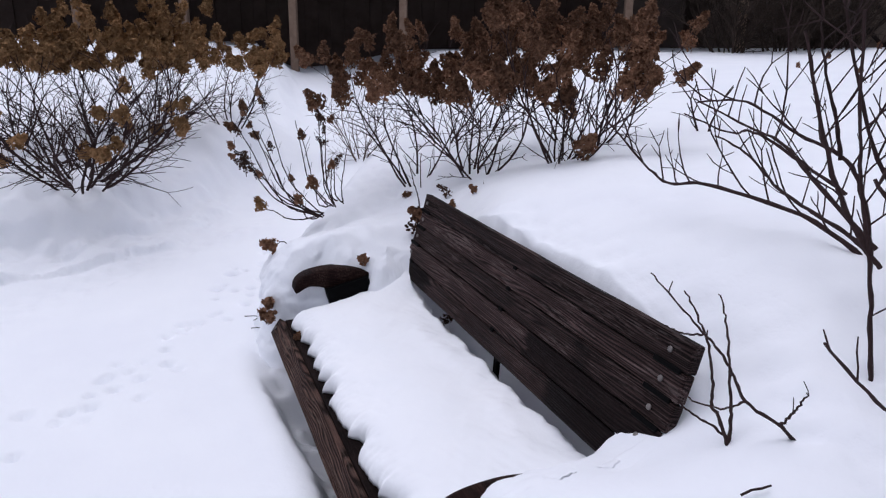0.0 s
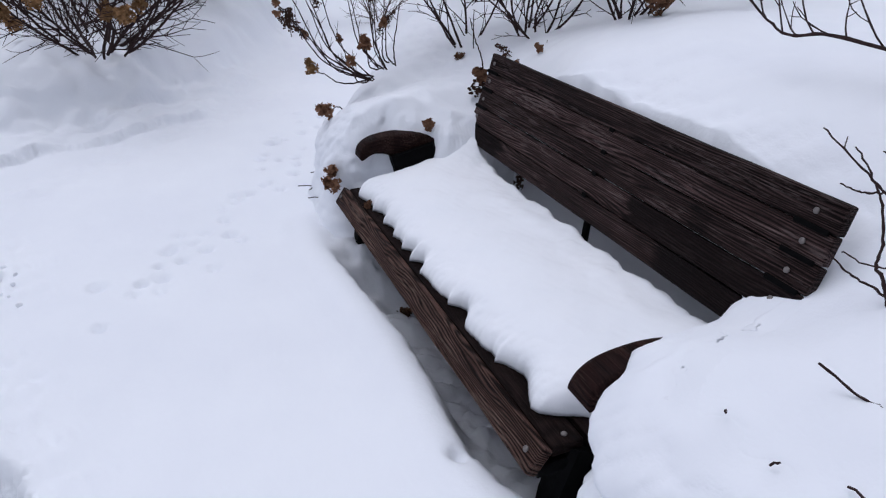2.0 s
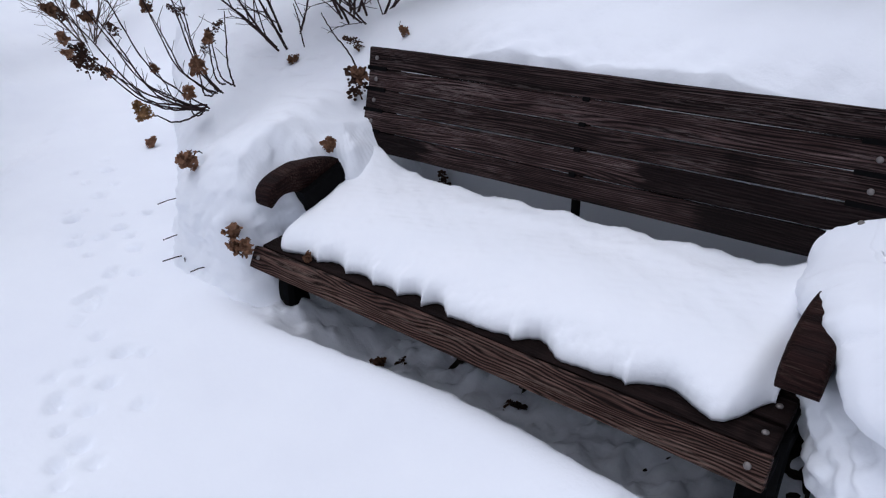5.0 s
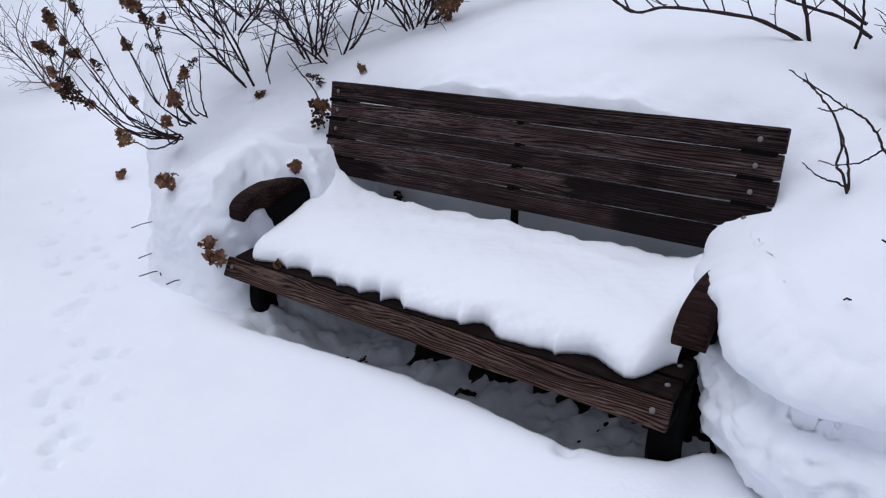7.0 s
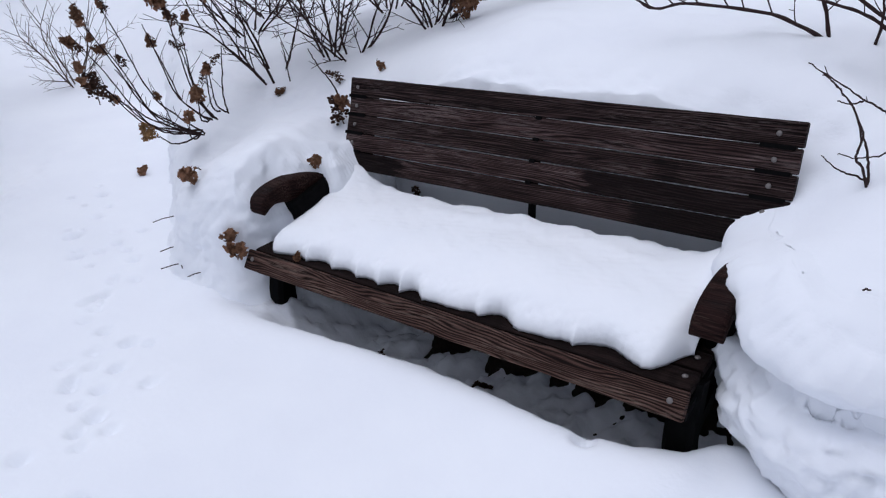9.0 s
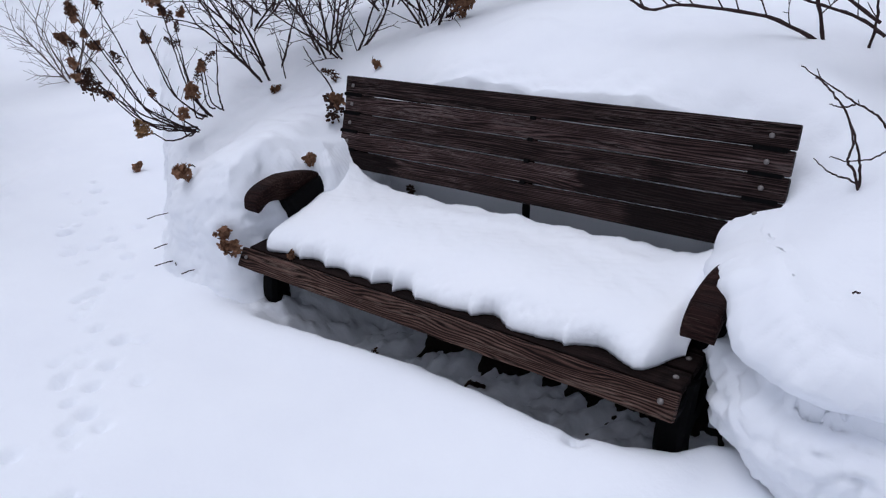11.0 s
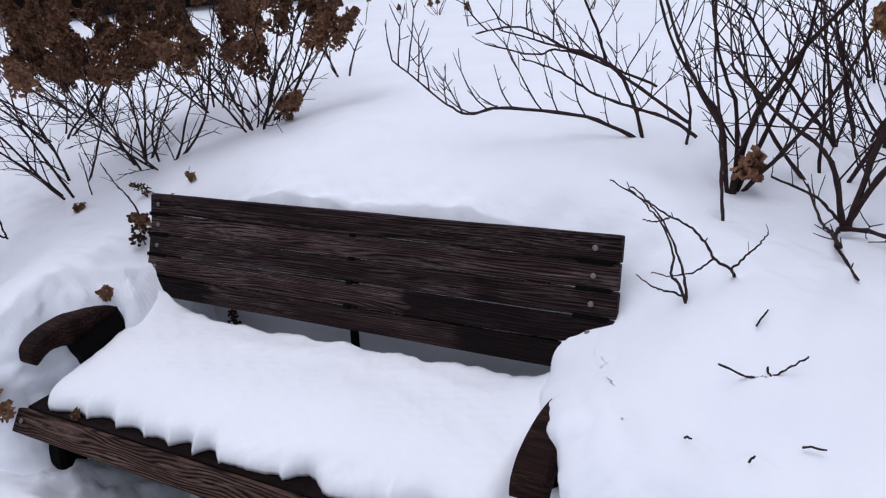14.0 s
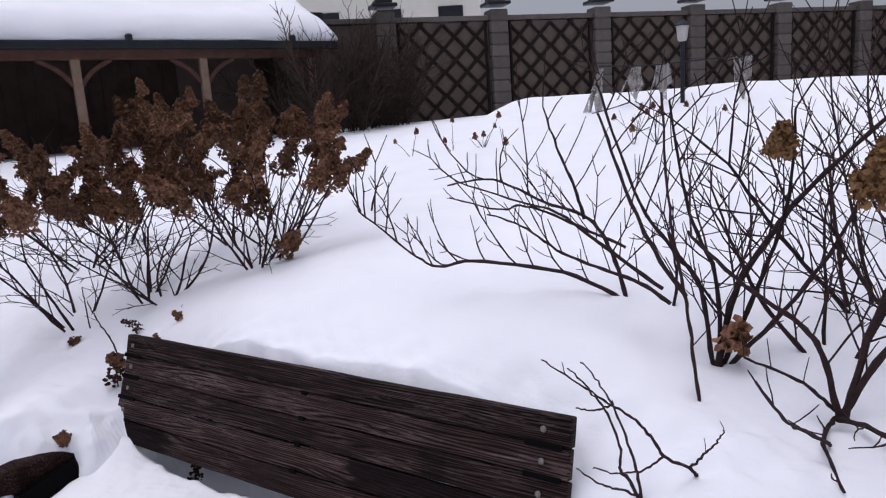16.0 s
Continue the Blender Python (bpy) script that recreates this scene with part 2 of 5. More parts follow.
# ---- the ground: one sheet of snow ----
def side_of(px, py, poly):
    """Signed distance to a closed outline (inside positive), with the way towards the nearest edge."""
    best = np.full(px.shape, 1e9)
    nx, ny = np.zeros(px.shape), np.zeros(px.shape)
    inside = np.zeros(px.shape, bool)
    for (ax, ay), (bx, by) in zip(poly, poly[1:] + poly[:1]):
        ex, ey = bx - ax, by - ay
        u = np.clip(((px - ax) * ex + (py - ay) * ey) / (ex * ex + ey * ey), 0, 1)
        dx, dy = px - (ax + u * ex), py - (ay + u * ey)
        d = np.hypot(dx, dy)
        m = d < best
        best = np.where(m, d, best)
        nx, ny = np.where(m, dx, nx), np.where(m, dy, ny)
        cross = (ay > py) != (by > py)
        with np.errstate(divide="ignore", invalid="ignore"):
            inside ^= cross & (px < (bx - ax) * (py - ay) / (by - ay if by != ay else 1e-12) + ax)
    ln = np.maximum(np.hypot(nx, ny), 1e-6)
    sg = np.where(inside, 1.0, -1.0)
    return best * sg, -nx / ln * sg, -ny / ln * sg


def smooth(x):
    x = np.clip(x, 0, 1)
    return x * x * (3 - 2 * x)


def waves(x, y, size, seed, octaves=3):
    """Cheap smooth noise from crossed sines, about -1 to 1."""
    rng = np.random.RandomState(seed)
    out = np.zeros(x.shape)
    amp, k, total = 1.0, 2 * math.pi / size, 0.0
    for _ in range(octaves):
        for _ in range(5):
            a, ph = rng.uniform(0, 2 * math.pi), rng.uniform(0, 2 * math.pi)
            f = k * rng.uniform(0.7, 1.3)
            out += amp * np.sin((x * math.cos(a) + y * math.sin(a)) * f + ph) / 2.5
        total += amp
        amp, k = amp * 0.5, k * 2.1
    return out / total


RIGHT_LIP = [(0.72, 0.80), (0.745, 0.68), (0.765, 0.54), (0.795, 0.42), (0.862, 0.27), (0.935, 0.12), (1.03, 0.03), (1.15, 0.0), (1.3, 0.03), (1.5, 0.06), (1.8, 0.03), (2.5, -0.12), (3.4, -0.27)]
LEFT_LIP = [(-0.78, 0.80), (-0.775, 0.70), (-0.785, 0.59), (-0.81, 0.50), (-0.86, 0.44), (-0.892, 0.36), (-0.900, 0.20), (-0.95, 0.06), (-1.12, 0.045), (-1.35, 0.09), (-1.63, 0.26), (-1.92, 0.49), (-2.5, 0.85), (-3.3, 1.4)]


def set_back(line, dist, sign):
    out = []
    for i, (x, y) in enumerate(line):
        (ax, ay), (bx, by) = line[max(i - 1, 0)], line[min(i + 1, len(line) - 1)]
        k = math.hypot(bx - ax, by - ay)
        out.append((x - sign * (by - ay) / k * dist, y + sign * (bx - ax) / k * dist))
    return out


BED = [(40, -0.7)] + set_back(RIGHT_LIP, 0.10, 1)[::-1] + set_back(LEFT_LIP, 0.10, -1) + [(-4.0, 2.0), (-8.0, 3.2), (-40, 6), (-40, 60), (40, 60)]
BANK = [(-2.30, -2.75), (-2.20, -2.28), (-2.14, -1.75), (-2.32, -1.35), (-2.52, -0.92), (-2.8, -0.45), (-3.35, 0.05), (-4.4, 0.7), (-9, 2), (-40, 3.5), (-40, -40), (-5, -40), (-2.7, -4.0)]
ICE = [(-1.28, -2.6), (-1.31, -2.1), (-1.20, -1.87), (-1.27, -1.59), (-1.18, -1.40), (-0.95, -1.33), (-0.775, -1.325), (-0.66, -1.42), (-0.54, -1.50), (-0.30, -1.37), (-0.09, -1.29), (0.16, -1.17), (0.37, -1.08), (0.8, -1.25), (1.6, -1.3), (2.6, -1.2), (4.5, -1.7), (9, -2.2), (20, -3),
       (20, -4.4), (9, -3.6), (4, -3.2), (1.5, -3.4), (-0.5, -3.6), (-1.2, -3.3)]
BED_TOP = [(-1.08, 0.25, 0.765), (-0.98, 0.34, 0.772), (-1.35, 0.3, 0.675), (-0.45, 0.83, 0.968), (0.45, 0.83, 0.966), (-0.35, 1.3, 1.12), (0.25, 1.35, 1.12), (-1.7, 0.45, 0.73), (-0.90, 0.54, 0.735), (-0.80, 0.66, 0.71), (-1.12, 0.48, 0.79), (-0.95, 0.76, 0.77), (-1.2, 0.85, 0.82), (-0.9, 0.95, 0.91), (0, 0.85, 0.976), (0.95, 0.9, 0.92),
           (0.87, 0.55, 0.69), (0.93, 0.74, 0.80), (0.93, 0.27, 0.765), (1.2, 0.1, 0.71), (1.07, 0.69, 0.85), (1.12, 1.04, 0.95), (0.81, 1.4, 1.10), (1.12, 1.25, 0.99),
           (-1.63, 1.39, 0.97), (-1.9, 1.06, 0.92), (0, 1.6, 1.15), (1.9, 0.3, 0.74), (2.6, 0.8, 0.85), (-1.85, 5.1, 1.32), (-5, 8, 1.5), (0, 9.5, 1.72),
           (-3.2, 9.5, 1.75), (4, 9, 1.5), (-4, 3, 1.05), (-30, 20, 1.5), (30, 20, 1.3), (30, 2, 1.0), (0, 50, 1.6), (2, 2.2, 1.0), (-6.5, 6, 1.5), (-8, 3.5, 1.5)]


def bed_top(x, y):
    c = np.array(BED_TOP)
    d = np.sqrt((c[:, None, 0] - c[None, :, 0]) ** 2 + (c[:, None, 1] - c[None, :, 1]) ** 2 + 0.04)
    w = np.linalg.solve(np.block([[d, np.ones((len(c), 1))], [np.ones((1, len(c))), np.zeros((1, 1))]]), np.append(c[:, 2], 0))
    out = np.full(x.shape, w[-1])
    for (cx, cy, _), k in zip(BED_TOP, w):
        out += k * np.sqrt((x - cx) ** 2 + (y - cy) ** 2 + 0.04)
    near = smooth((3.2 - np.abs(x)) / 1.0) * smooth((2.4 - y) / 0.8)
    out += near * (0.009 * waves(x, y, 0.30, 43, 2) + 0.010 * waves(x, y, 0.13, 44, 2) * np.exp(-((y - 0.84) / 0.13) ** 2))
    return out + near * 0.012 * waves(x, y, 0.22, 45, 2) * smooth((-0.75 - x) / 0.2) * smooth((0.95 - y) / 0.3)


prng = random.Random(4)
PITS = [(1.17, 0.19, 0.018, 0.03), (1.28, 0.195, 0.018, 0.03), (1.19, 0.77, 0.03, 0.02), (1.08, 0.685, 0.03, 0.02), (1.117, 1.245, 0.05, 0.03), (1.43, 1.10, 0.05, 0.035), (1.12, 1.04, 0.025, 0.02), (-0.945, -0.709, 0.024, 0.05), (-1.458, -0.294, 0.022, 0.045), (-1.791, 0.006, 0.02, 0.045), (-1.935, 0.18, 0.02, 0.05), (-1.096, -0.653, 0.025, 0.03), (-1.083, -0.546, 0.025, 0.03), (-0.718, -0.97, 0.028, 0.04), (-1.891, -0.074, 0.024, 0.04), (-1.47, -0.148, 0.022, 0.04), (-0.687, -0.823, 0.018, 0.035), (-0.417, -0.959, 0.02, 0.045), (-0.982, -0.682, 0.022, 0.045), (-0.701, -0.811, 0.02, 0.04), (0.612, -0.075, 0.022, 0.07), (-0.2, -1.14, 0.03, 0.025), (-0.3, -1.22, 0.02, 0.02)]
for i in range(34):
    u = i / 33
    PITS.append((-0.55 - 2.1 * u + prng.uniform(-0.12, 0.12), -0.75 + 1.05 * u + prng.uniform(-0.12, 0.12), prng.uniform(0.013, 0.028), prng.uniform(0.03, 0.058)))
for i in range(14):
    PITS.append((prng.uniform(-0.5, 0.3), prng.uniform(-1.35, -1.1), prng.uniform(0.01, 0.022), prng.uniform(0.006, 0.016)))
for i in range(34):
    PITS.append((prng.uniform(-1.3, 0.5), prng.uniform(-2.2, -1.45), prng.uniform(0.01, 0.022), prng.uniform(0.004, 0.01)))


def terrain(x, y):
    """Where the snow's sheet lies: x, y pushed sideways at the lips, and the height."""
    fx, fy = x, y
    # open court before the bench
    z = 0.25 + 0.009 * waves(x, y, 1.4, 3, 2) + 0.05 * smooth((-x - 1.6) / 2.5) + 0.85 * smooth((-x - 3.4) / 8)
    # hollow under the bench
    d, _, _ = side_of(x, y, [(-0.98, -0.05), (-0.70, -0.08), (-0.32, -0.045), (0.03, -0.005), (0.31, -0.010), (0.57, -0.035), (0.72, 0.0), (0.84, 0.055), (0.90, 0.15), (1.02, 0.22), (1.02, 0.9), (-1.0, 0.9)])
    z = z + 0.03 * np.exp(-((d + 0.08) / 0.09) ** 2) * smooth((0.95 - x) / 0.1)
    k = smooth((d + 0.03 + 0.008 * waves(x, y, 0.12, 5)) / 0.14)
    z = z * (1 - k) + (0.02 + 0.21 * smooth((-0.5 - x) / 0.3) + 0.035 * waves(x, y, 0.24, 8) + 0.022 * waves(x, y, 0.09, 9, 3)) * k
    # trodden ice
    d, _, _ = side_of(x, y, ICE)
    d = d + 0.018 * waves(x, y, 0.16, 11) + 0.010 * waves(x, y, 0.055, 14, 2)
    k = smooth((d + 0.006) / 0.022)
    rough = smooth((0.32 + d) / 0.3) * (1 - k) * np.where(x < 0.3, 1, 0.4)
    z = z + rough * (0.010 * waves(x, y, 0.14, 21) + 0.008 * waves(x, y, 0.06, 22, 2))
    z = z * (1 - k) + (0.165 + 0.009 * waves(x, y, 0.35, 12) + 0.004 * waves(x, y, 0.06, 13)) * k
    # bank on the far side of the path
    d, _, _ = side_of(x, y, BANK)
    d = d + 0.07 * waves(x, y, 0.8, 15)
    z = z + 0.08 * np.clip(0.6 + 0.55 * waves(x, y, 0.55, 16), 0.1, 1.2) * smooth((d + 0.02 + 0.03 * waves(x, y, 0.13, 18)) / (0.025 + 0.3 * smooth((-x - 2.6) / 1.0))) + 0.14 * smooth((d - 0.25) / 0.3) + 0.24 * smooth((d - 0.35) / 0.5)
    for far, high, seed in ((0.16, 0.035, 31), (0.33, 0.05, 32), (0.5, 0.045, 33)):
        e = d - far - 0.07 * waves(x, y, 0.7, seed) - 0.012 * waves(x, y, 0.12, seed + 5)
        z = z + high * (smooth(e / 0.035) - smooth(e / 0.22)) * np.clip(0.5 + 0.8 * waves(x, y, 0.9, seed + 9), 0, 1.2) * smooth((x + 4.2) / 1.0)
    z = z + 0.015 * waves(x, y, 0.3, 17) * np.exp(-((d - 0.4) / 0.4) ** 2)
    z = z + 0.018 * waves(x, y, 0.28, 19) * np.exp(-((x + 2.75 + 0.95 * (y + 0.35)) / 0.22) ** 2) * smooth((x + 4) / 1)
    # the planted bed, with its lip
    d, _, _ = side_of(x, y, BED)
    w = 0.03 + 2.2 * smooth((-x - 3.0) / 3) + 1.6 * smooth((x - 2.8) / 2)
    k = np.clip((d + w * 0.5) / w, 0, 1)
    top = bed_top(x, y) + 0.012 * waves(x, y, 1.1, 41, 2) * smooth(d / 0.3)
    z = z + (top - z) * smooth(k)
    z = z - 0.022 * smooth((0.062 - d) / 0.04) * smooth(k) * smooth((3.4 - np.abs(x)) / 0.3) * smooth((0.84 - y) / 0.1 + 6 * (np.abs(x) > 0.8))
    # snow berm along the back
    z = z + 0.22 * np.exp(-((y - 9.2 - 0.4 * np.sin(x)) / 1.1) ** 2) * smooth((x + 4.2) / 0.7)
    # small tracks and pits
    for px, py, r, deep in PITS:
        z = z - deep * np.exp(-((x - px) ** 2 + (y - py) ** 2) / (r * r))
    return fx, fy, z


def ground_z(x, y):
    return float(terrain(np.array([float(x)]), np.array([float(y)]))[2][0])


def steps(lo, hi, near_lo, near_hi, fine, grow=1.12):
    mid = list(np.arange(near_lo, near_hi + fine * 0.5, fine))
    out, s = [], fine
    v = near_hi
    while v < hi:
        s = min(s * grow, 6.0)
        v += s
        out.append(v)
    low, s, v = [], fine, near_lo
    while v > lo:
        s = min(s * grow, 6.0)
        v -= s
        low.append(v)
    return np.array(low[::-1] + mid + out)


def grid_mesh(name, gx, gy, fx, fy, z, mat):
    nx_, ny_ = len(gx), len(gy)
    me = bpy.data.meshes.new(name)
    idx = np.arange(nx_ * ny_).reshape(ny_, nx_)
    quads = np.stack([idx[:-1, :-1], idx[:-1, 1:], idx[1:, 1:], idx[1:, :-1]], -1).reshape(-1, 4)
    me.from_pydata(np.stack([fx.ravel(), fy.ravel(), z.ravel()], -1).tolist(), [], quads.tolist())
    me.materials.append(mat)
    me.polygons.foreach_set("use_smooth", [True] * len(me.polygons))
    return me


gx = steps(-90, 90, -3.4, 2.0, 0.015, 1.05)
gy = steps(-60, 90, -2.3, 1.6, 0.015, 1.05)
X, Y = np.meshgrid(gx, gy)
FX, FY, Z = terrain(X, Y)
ground = new("ground", grid_mesh("ground", gx, gy, FX, FY, Z, SNOW))
icy = smooth((side_of(X, Y, ICE)[0] + 0.018 * waves(X, Y, 0.16, 11) + 0.010 * waves(X, Y, 0.055, 14, 2)) / 0.03)
mask = ground.data.attributes.new("trodden", "FLOAT", "POINT")
mask.data.foreach_set("value", icy.ravel().astype(np.float32))
tagged(ground, "deep white snow drifts with a trodden icy path and old footprints", "snow", kind="structure")


# ---- the bench ----
bench = thing("bench", "weathered dark brown slatted wooden garden bench half buried in snow", "bench")


def slat(name, length, width, thick, y, z, tilt, mat, seed, x0=0.0, label="", soaked_shaded=()):
    rng = random.Random(seed)
    bm = bmesh.new()
    box(bm, (length, thick, width), None, 0.006, 2)
    cuts = [e for e in bm.edges if abs((e.verts[0].co - e.verts[1].co).x) > length * 0.8]
    bmesh.ops.subdivide_edges(bm, edges=cuts, cuts=30, use_grid_fill=True)
    for v in bm.verts:
        q = Vector((v.co.x * 3 + seed * 7, v.co.z * 14, v.co.y * 14))
        v.co.z += 0.0018 * noise.noise(q) + 0.0012 * noise.noise(q * 3)
        v.co.y += 0.0014 * noise.noise(q + Vector((9, 3, 1)))
    ob = part(name, bm, mat, bench, label)
    wet = ob.data.attributes.new("wet", "FLOAT", "POINT")
    for v, w in zip(ob.data.vertices, wet.data):
        w.value = max([0.6 * min(1, max(0, (v.co.x - lo) / 0.12)) * min(1, max(0, (hi - v.co.x) / 0.12)) for lo, hi in soaked_shaded], default=0)
    ob.matrix_basis = pose(x0, y, z, -tilt + rng.uniform(-0.7, 0.7), 0, rng.uniform(-0.1, 0.1))
    return ob


def bolt(parent, x, y, z, normal_tilt):
    bm = bmesh.new()
    bmesh.ops.create_uvsphere(bm, u_segments=12, v_segments=6, radius=0.0085, matrix=Matrix.Diagonal((1, 0.5, 1, 1)))
    ob = part("bolt", bm, BOLT, parent, "round zinc bolt head", True)
    ob.matrix_basis = parent.matrix_basis.inverted() @ pose(x, y, z, -normal_tilt)
    return ob


BACK = [(0.728, 0.933, 15), (0.708, 0.858, 16), (0.682, 0.784, 20), (0.651, 0.711, 23), (0.622, 0.639, 22)]
# wet stains towards the right; the lowest slat's ends are shade painted dark
SOAKED_SHADED = [(), (), ((0.42, 0.62),), ((0.18, 1.1),), ((-1.1, -0.5), (0.35, 1.1))]
for i, (y, z, tilt) in enumerate(BACK):
    b = slat("back_slat", 1.80 - 0.004 * (i % 2), 0.0750, 0.032, y + 0.015, z, tilt, WOOD_BACK, 10 + i, soaked_shaded=SOAKED_SHADED[i])
    for sx in (-0.855, 0.828):
        bolt(b, sx, y - 0.004, z + 0.004, tilt)

for i, ((ya, za, ta), (yb, zb, tb)) in enumerate(zip(BACK, BACK[1:])):
    for sx, wide in ((0.03, 0.024), (-0.855, 0.10), (0.83, 0.10)):
        bm = bmesh.new()
        box(bm, (wide, 0.034, 0.014), None, 0.002, 1)
        ob = part("spacer", bm, METAL, bench, "black spacer block")
        ob.matrix_basis = pose(sx, (ya + yb) / 2 + 0.013, (za + zb) / 2, -(ta + tb) / 2)

f = slat("front_slat", 1.71, 0.076, 0.034, 0.022, 0.420, 33, WOOD_FRONT, 31, -0.010, "brown front rail with open grain")
bolt(f, 0.806, 0.004, 0.438, 33)
bolt(f, -0.82, 0.004, 0.438, 33)
SEAT = [(0.098, 0.436), (0.196, 0.436), (0.294, 0.432), (0.392, 0.428), (0.49, 0.424), (0.585, 0.424)]
for i, (y, z) in enumerate(SEAT):
    s = slat("seat_slat", 1.70, 0.030, 0.088, y, z, 0, WOOD_DARK, 50 + i, -0.01, "dark wet seat slat")
    if i < 2:
        bolt(s, 0.809, y + 0.006, z + 0.016, 90)


def bar(name, pts, hw, ht, side, mat, label="", n=14):
    bm = bmesh.new()
    sweep(bm, spline(pts, n), hw, ht, side)
    return part(name, bm, mat, bench, label)


for sx in (-0.80, 0.815):
    bar("front_leg", [(sx, 0.15, 0.42), (sx, 0.10, 0.25), (sx, 0.12, 0.10), (sx, 0.05, -0.02)], 0.04, 0.045, (1, 0, 0), METAL, "black cast metal leg")
    bar("back_leg", [(sx, 0.60, 0.46), (sx, 0.60, 0.25), (sx, 0.64, -0.02)], 0.04, 0.04, (1, 0, 0), METAL, "black cast metal leg")
    bar("seat_support", [(sx, 0.02, 0.385), (sx, 0.3, 0.405), (sx, 0.62, 0.395)], 0.03, 0.016, (1, 0, 0), METAL)
    bar("back_support", [(sx, 0.61, 0.42), (sx, 0.67, 0.65), (sx, 0.72, 0.80), (sx, 0.775, 0.95)], 0.028, 0.016, (1, 0, 0), METAL)
    bar("arm_post", [(sx * 1.02, 0.37, 0.43), (sx * 1.03, 0.35, 0.52), (sx * 1.045, 0.33, 0.61)], 0.036, 0.10, (1, 0, 0), METAL)
for sx in (0.03,):
    bar("middle_back_support", [(sx, 0.655, 0.38), (sx, 0.665, 0.58), (sx, 0.70, 0.74), (sx, 0.755, 0.92)], 0.014, 0.008, (1, 0, 0), METAL, "thin black centre strap")
    bar("middle_seat_support", [(sx, 0.04, 0.385), (sx, 0.3, 0.40), (sx, 0.66, 0.39)], 0.02, 0.014, (1, 0, 0), METAL)
for sx in (-0.80, 0.815):
    bar("side_brace", [(sx, 0.10, 0.12), (sx, 0.25, 0.24), (sx, 0.42, 0.24), (sx, 0.62, 0.12)], 0.02, 0.03, (1, 0, 0), METAL)
bar("stretcher", [(-0.8, 0.36, 0.16), (0.815, 0.36, 0.16)], 0.02, 0.015, (0, 1, 0), METAL)


def armrest(cx, half):
    """A thick bent arm with a bull-nosed front and a scooped underside."""
    top = spline([(0, 0.098, 0.588), (0, 0.102, 0.612), (0, 0.118, 0.638), (0, 0.155, 0.660), (0, 0.22, 0.673), (0, 0.31, 0.674), (0, 0.42, 0.652), (0, 0.62, 0.570)], 34)
    low = spline([(0, 0.106, 0.578), (0, 0.122, 0.581), (0, 0.142, 0.592), (0, 0.168, 0.600), (0, 0.205, 0.597), (0, 0.25, 0.584), (0, 0.40, 0.572), (0, 0.62, 0.500)], 34)
    bm = bmesh.new()
    rings = []
    for i, (t, b) in enumerate(zip(top, low)):
        up = (t - b)
        k = up.length
        up.normalize()
        c = min(0.016, k * 0.3)
        w = half * (0.94 + 0.06 * math.sin(i * 0.09))
        prof = [(-w + c, 0), (w - c, 0), (w - 0.3 * c, 0.3 * c), (w, c), (w, k - c), (w - 0.3 * c, k - 0.3 * c), (w - c, k), (-w + c, k), (-w + 0.3 * c, k - 0.3 * c), (-w, k - c), (-w, c), (-w + 0.3 * c, 0.3 * c)]
        rings.append([bm.verts.new(b + up * q + Vector((p + cx, 0, 0))) for p, q in prof])
    n = len(rings[0])
    for r0, r1 in zip(rings, rings[1:]):
        for k in range(n):
            bm.faces.new((r0[k], r0[(k + 1) % n], r1[(k + 1) % n], r1[k]))
    bm.faces.new(rings[0][::-1])
    bm.faces.new(rings[-1])
    for v in bm.verts:
        v.co += Vector((0.0012, 0.0012, 0.0016)) * noise.noise(v.co * 40)
    return part("armrest", bm, WOOD_ARM, bench, "curved dark brown scroll armrest", True)


armrest(-0.872, 0.047)
armrest(0.850, 0.046)

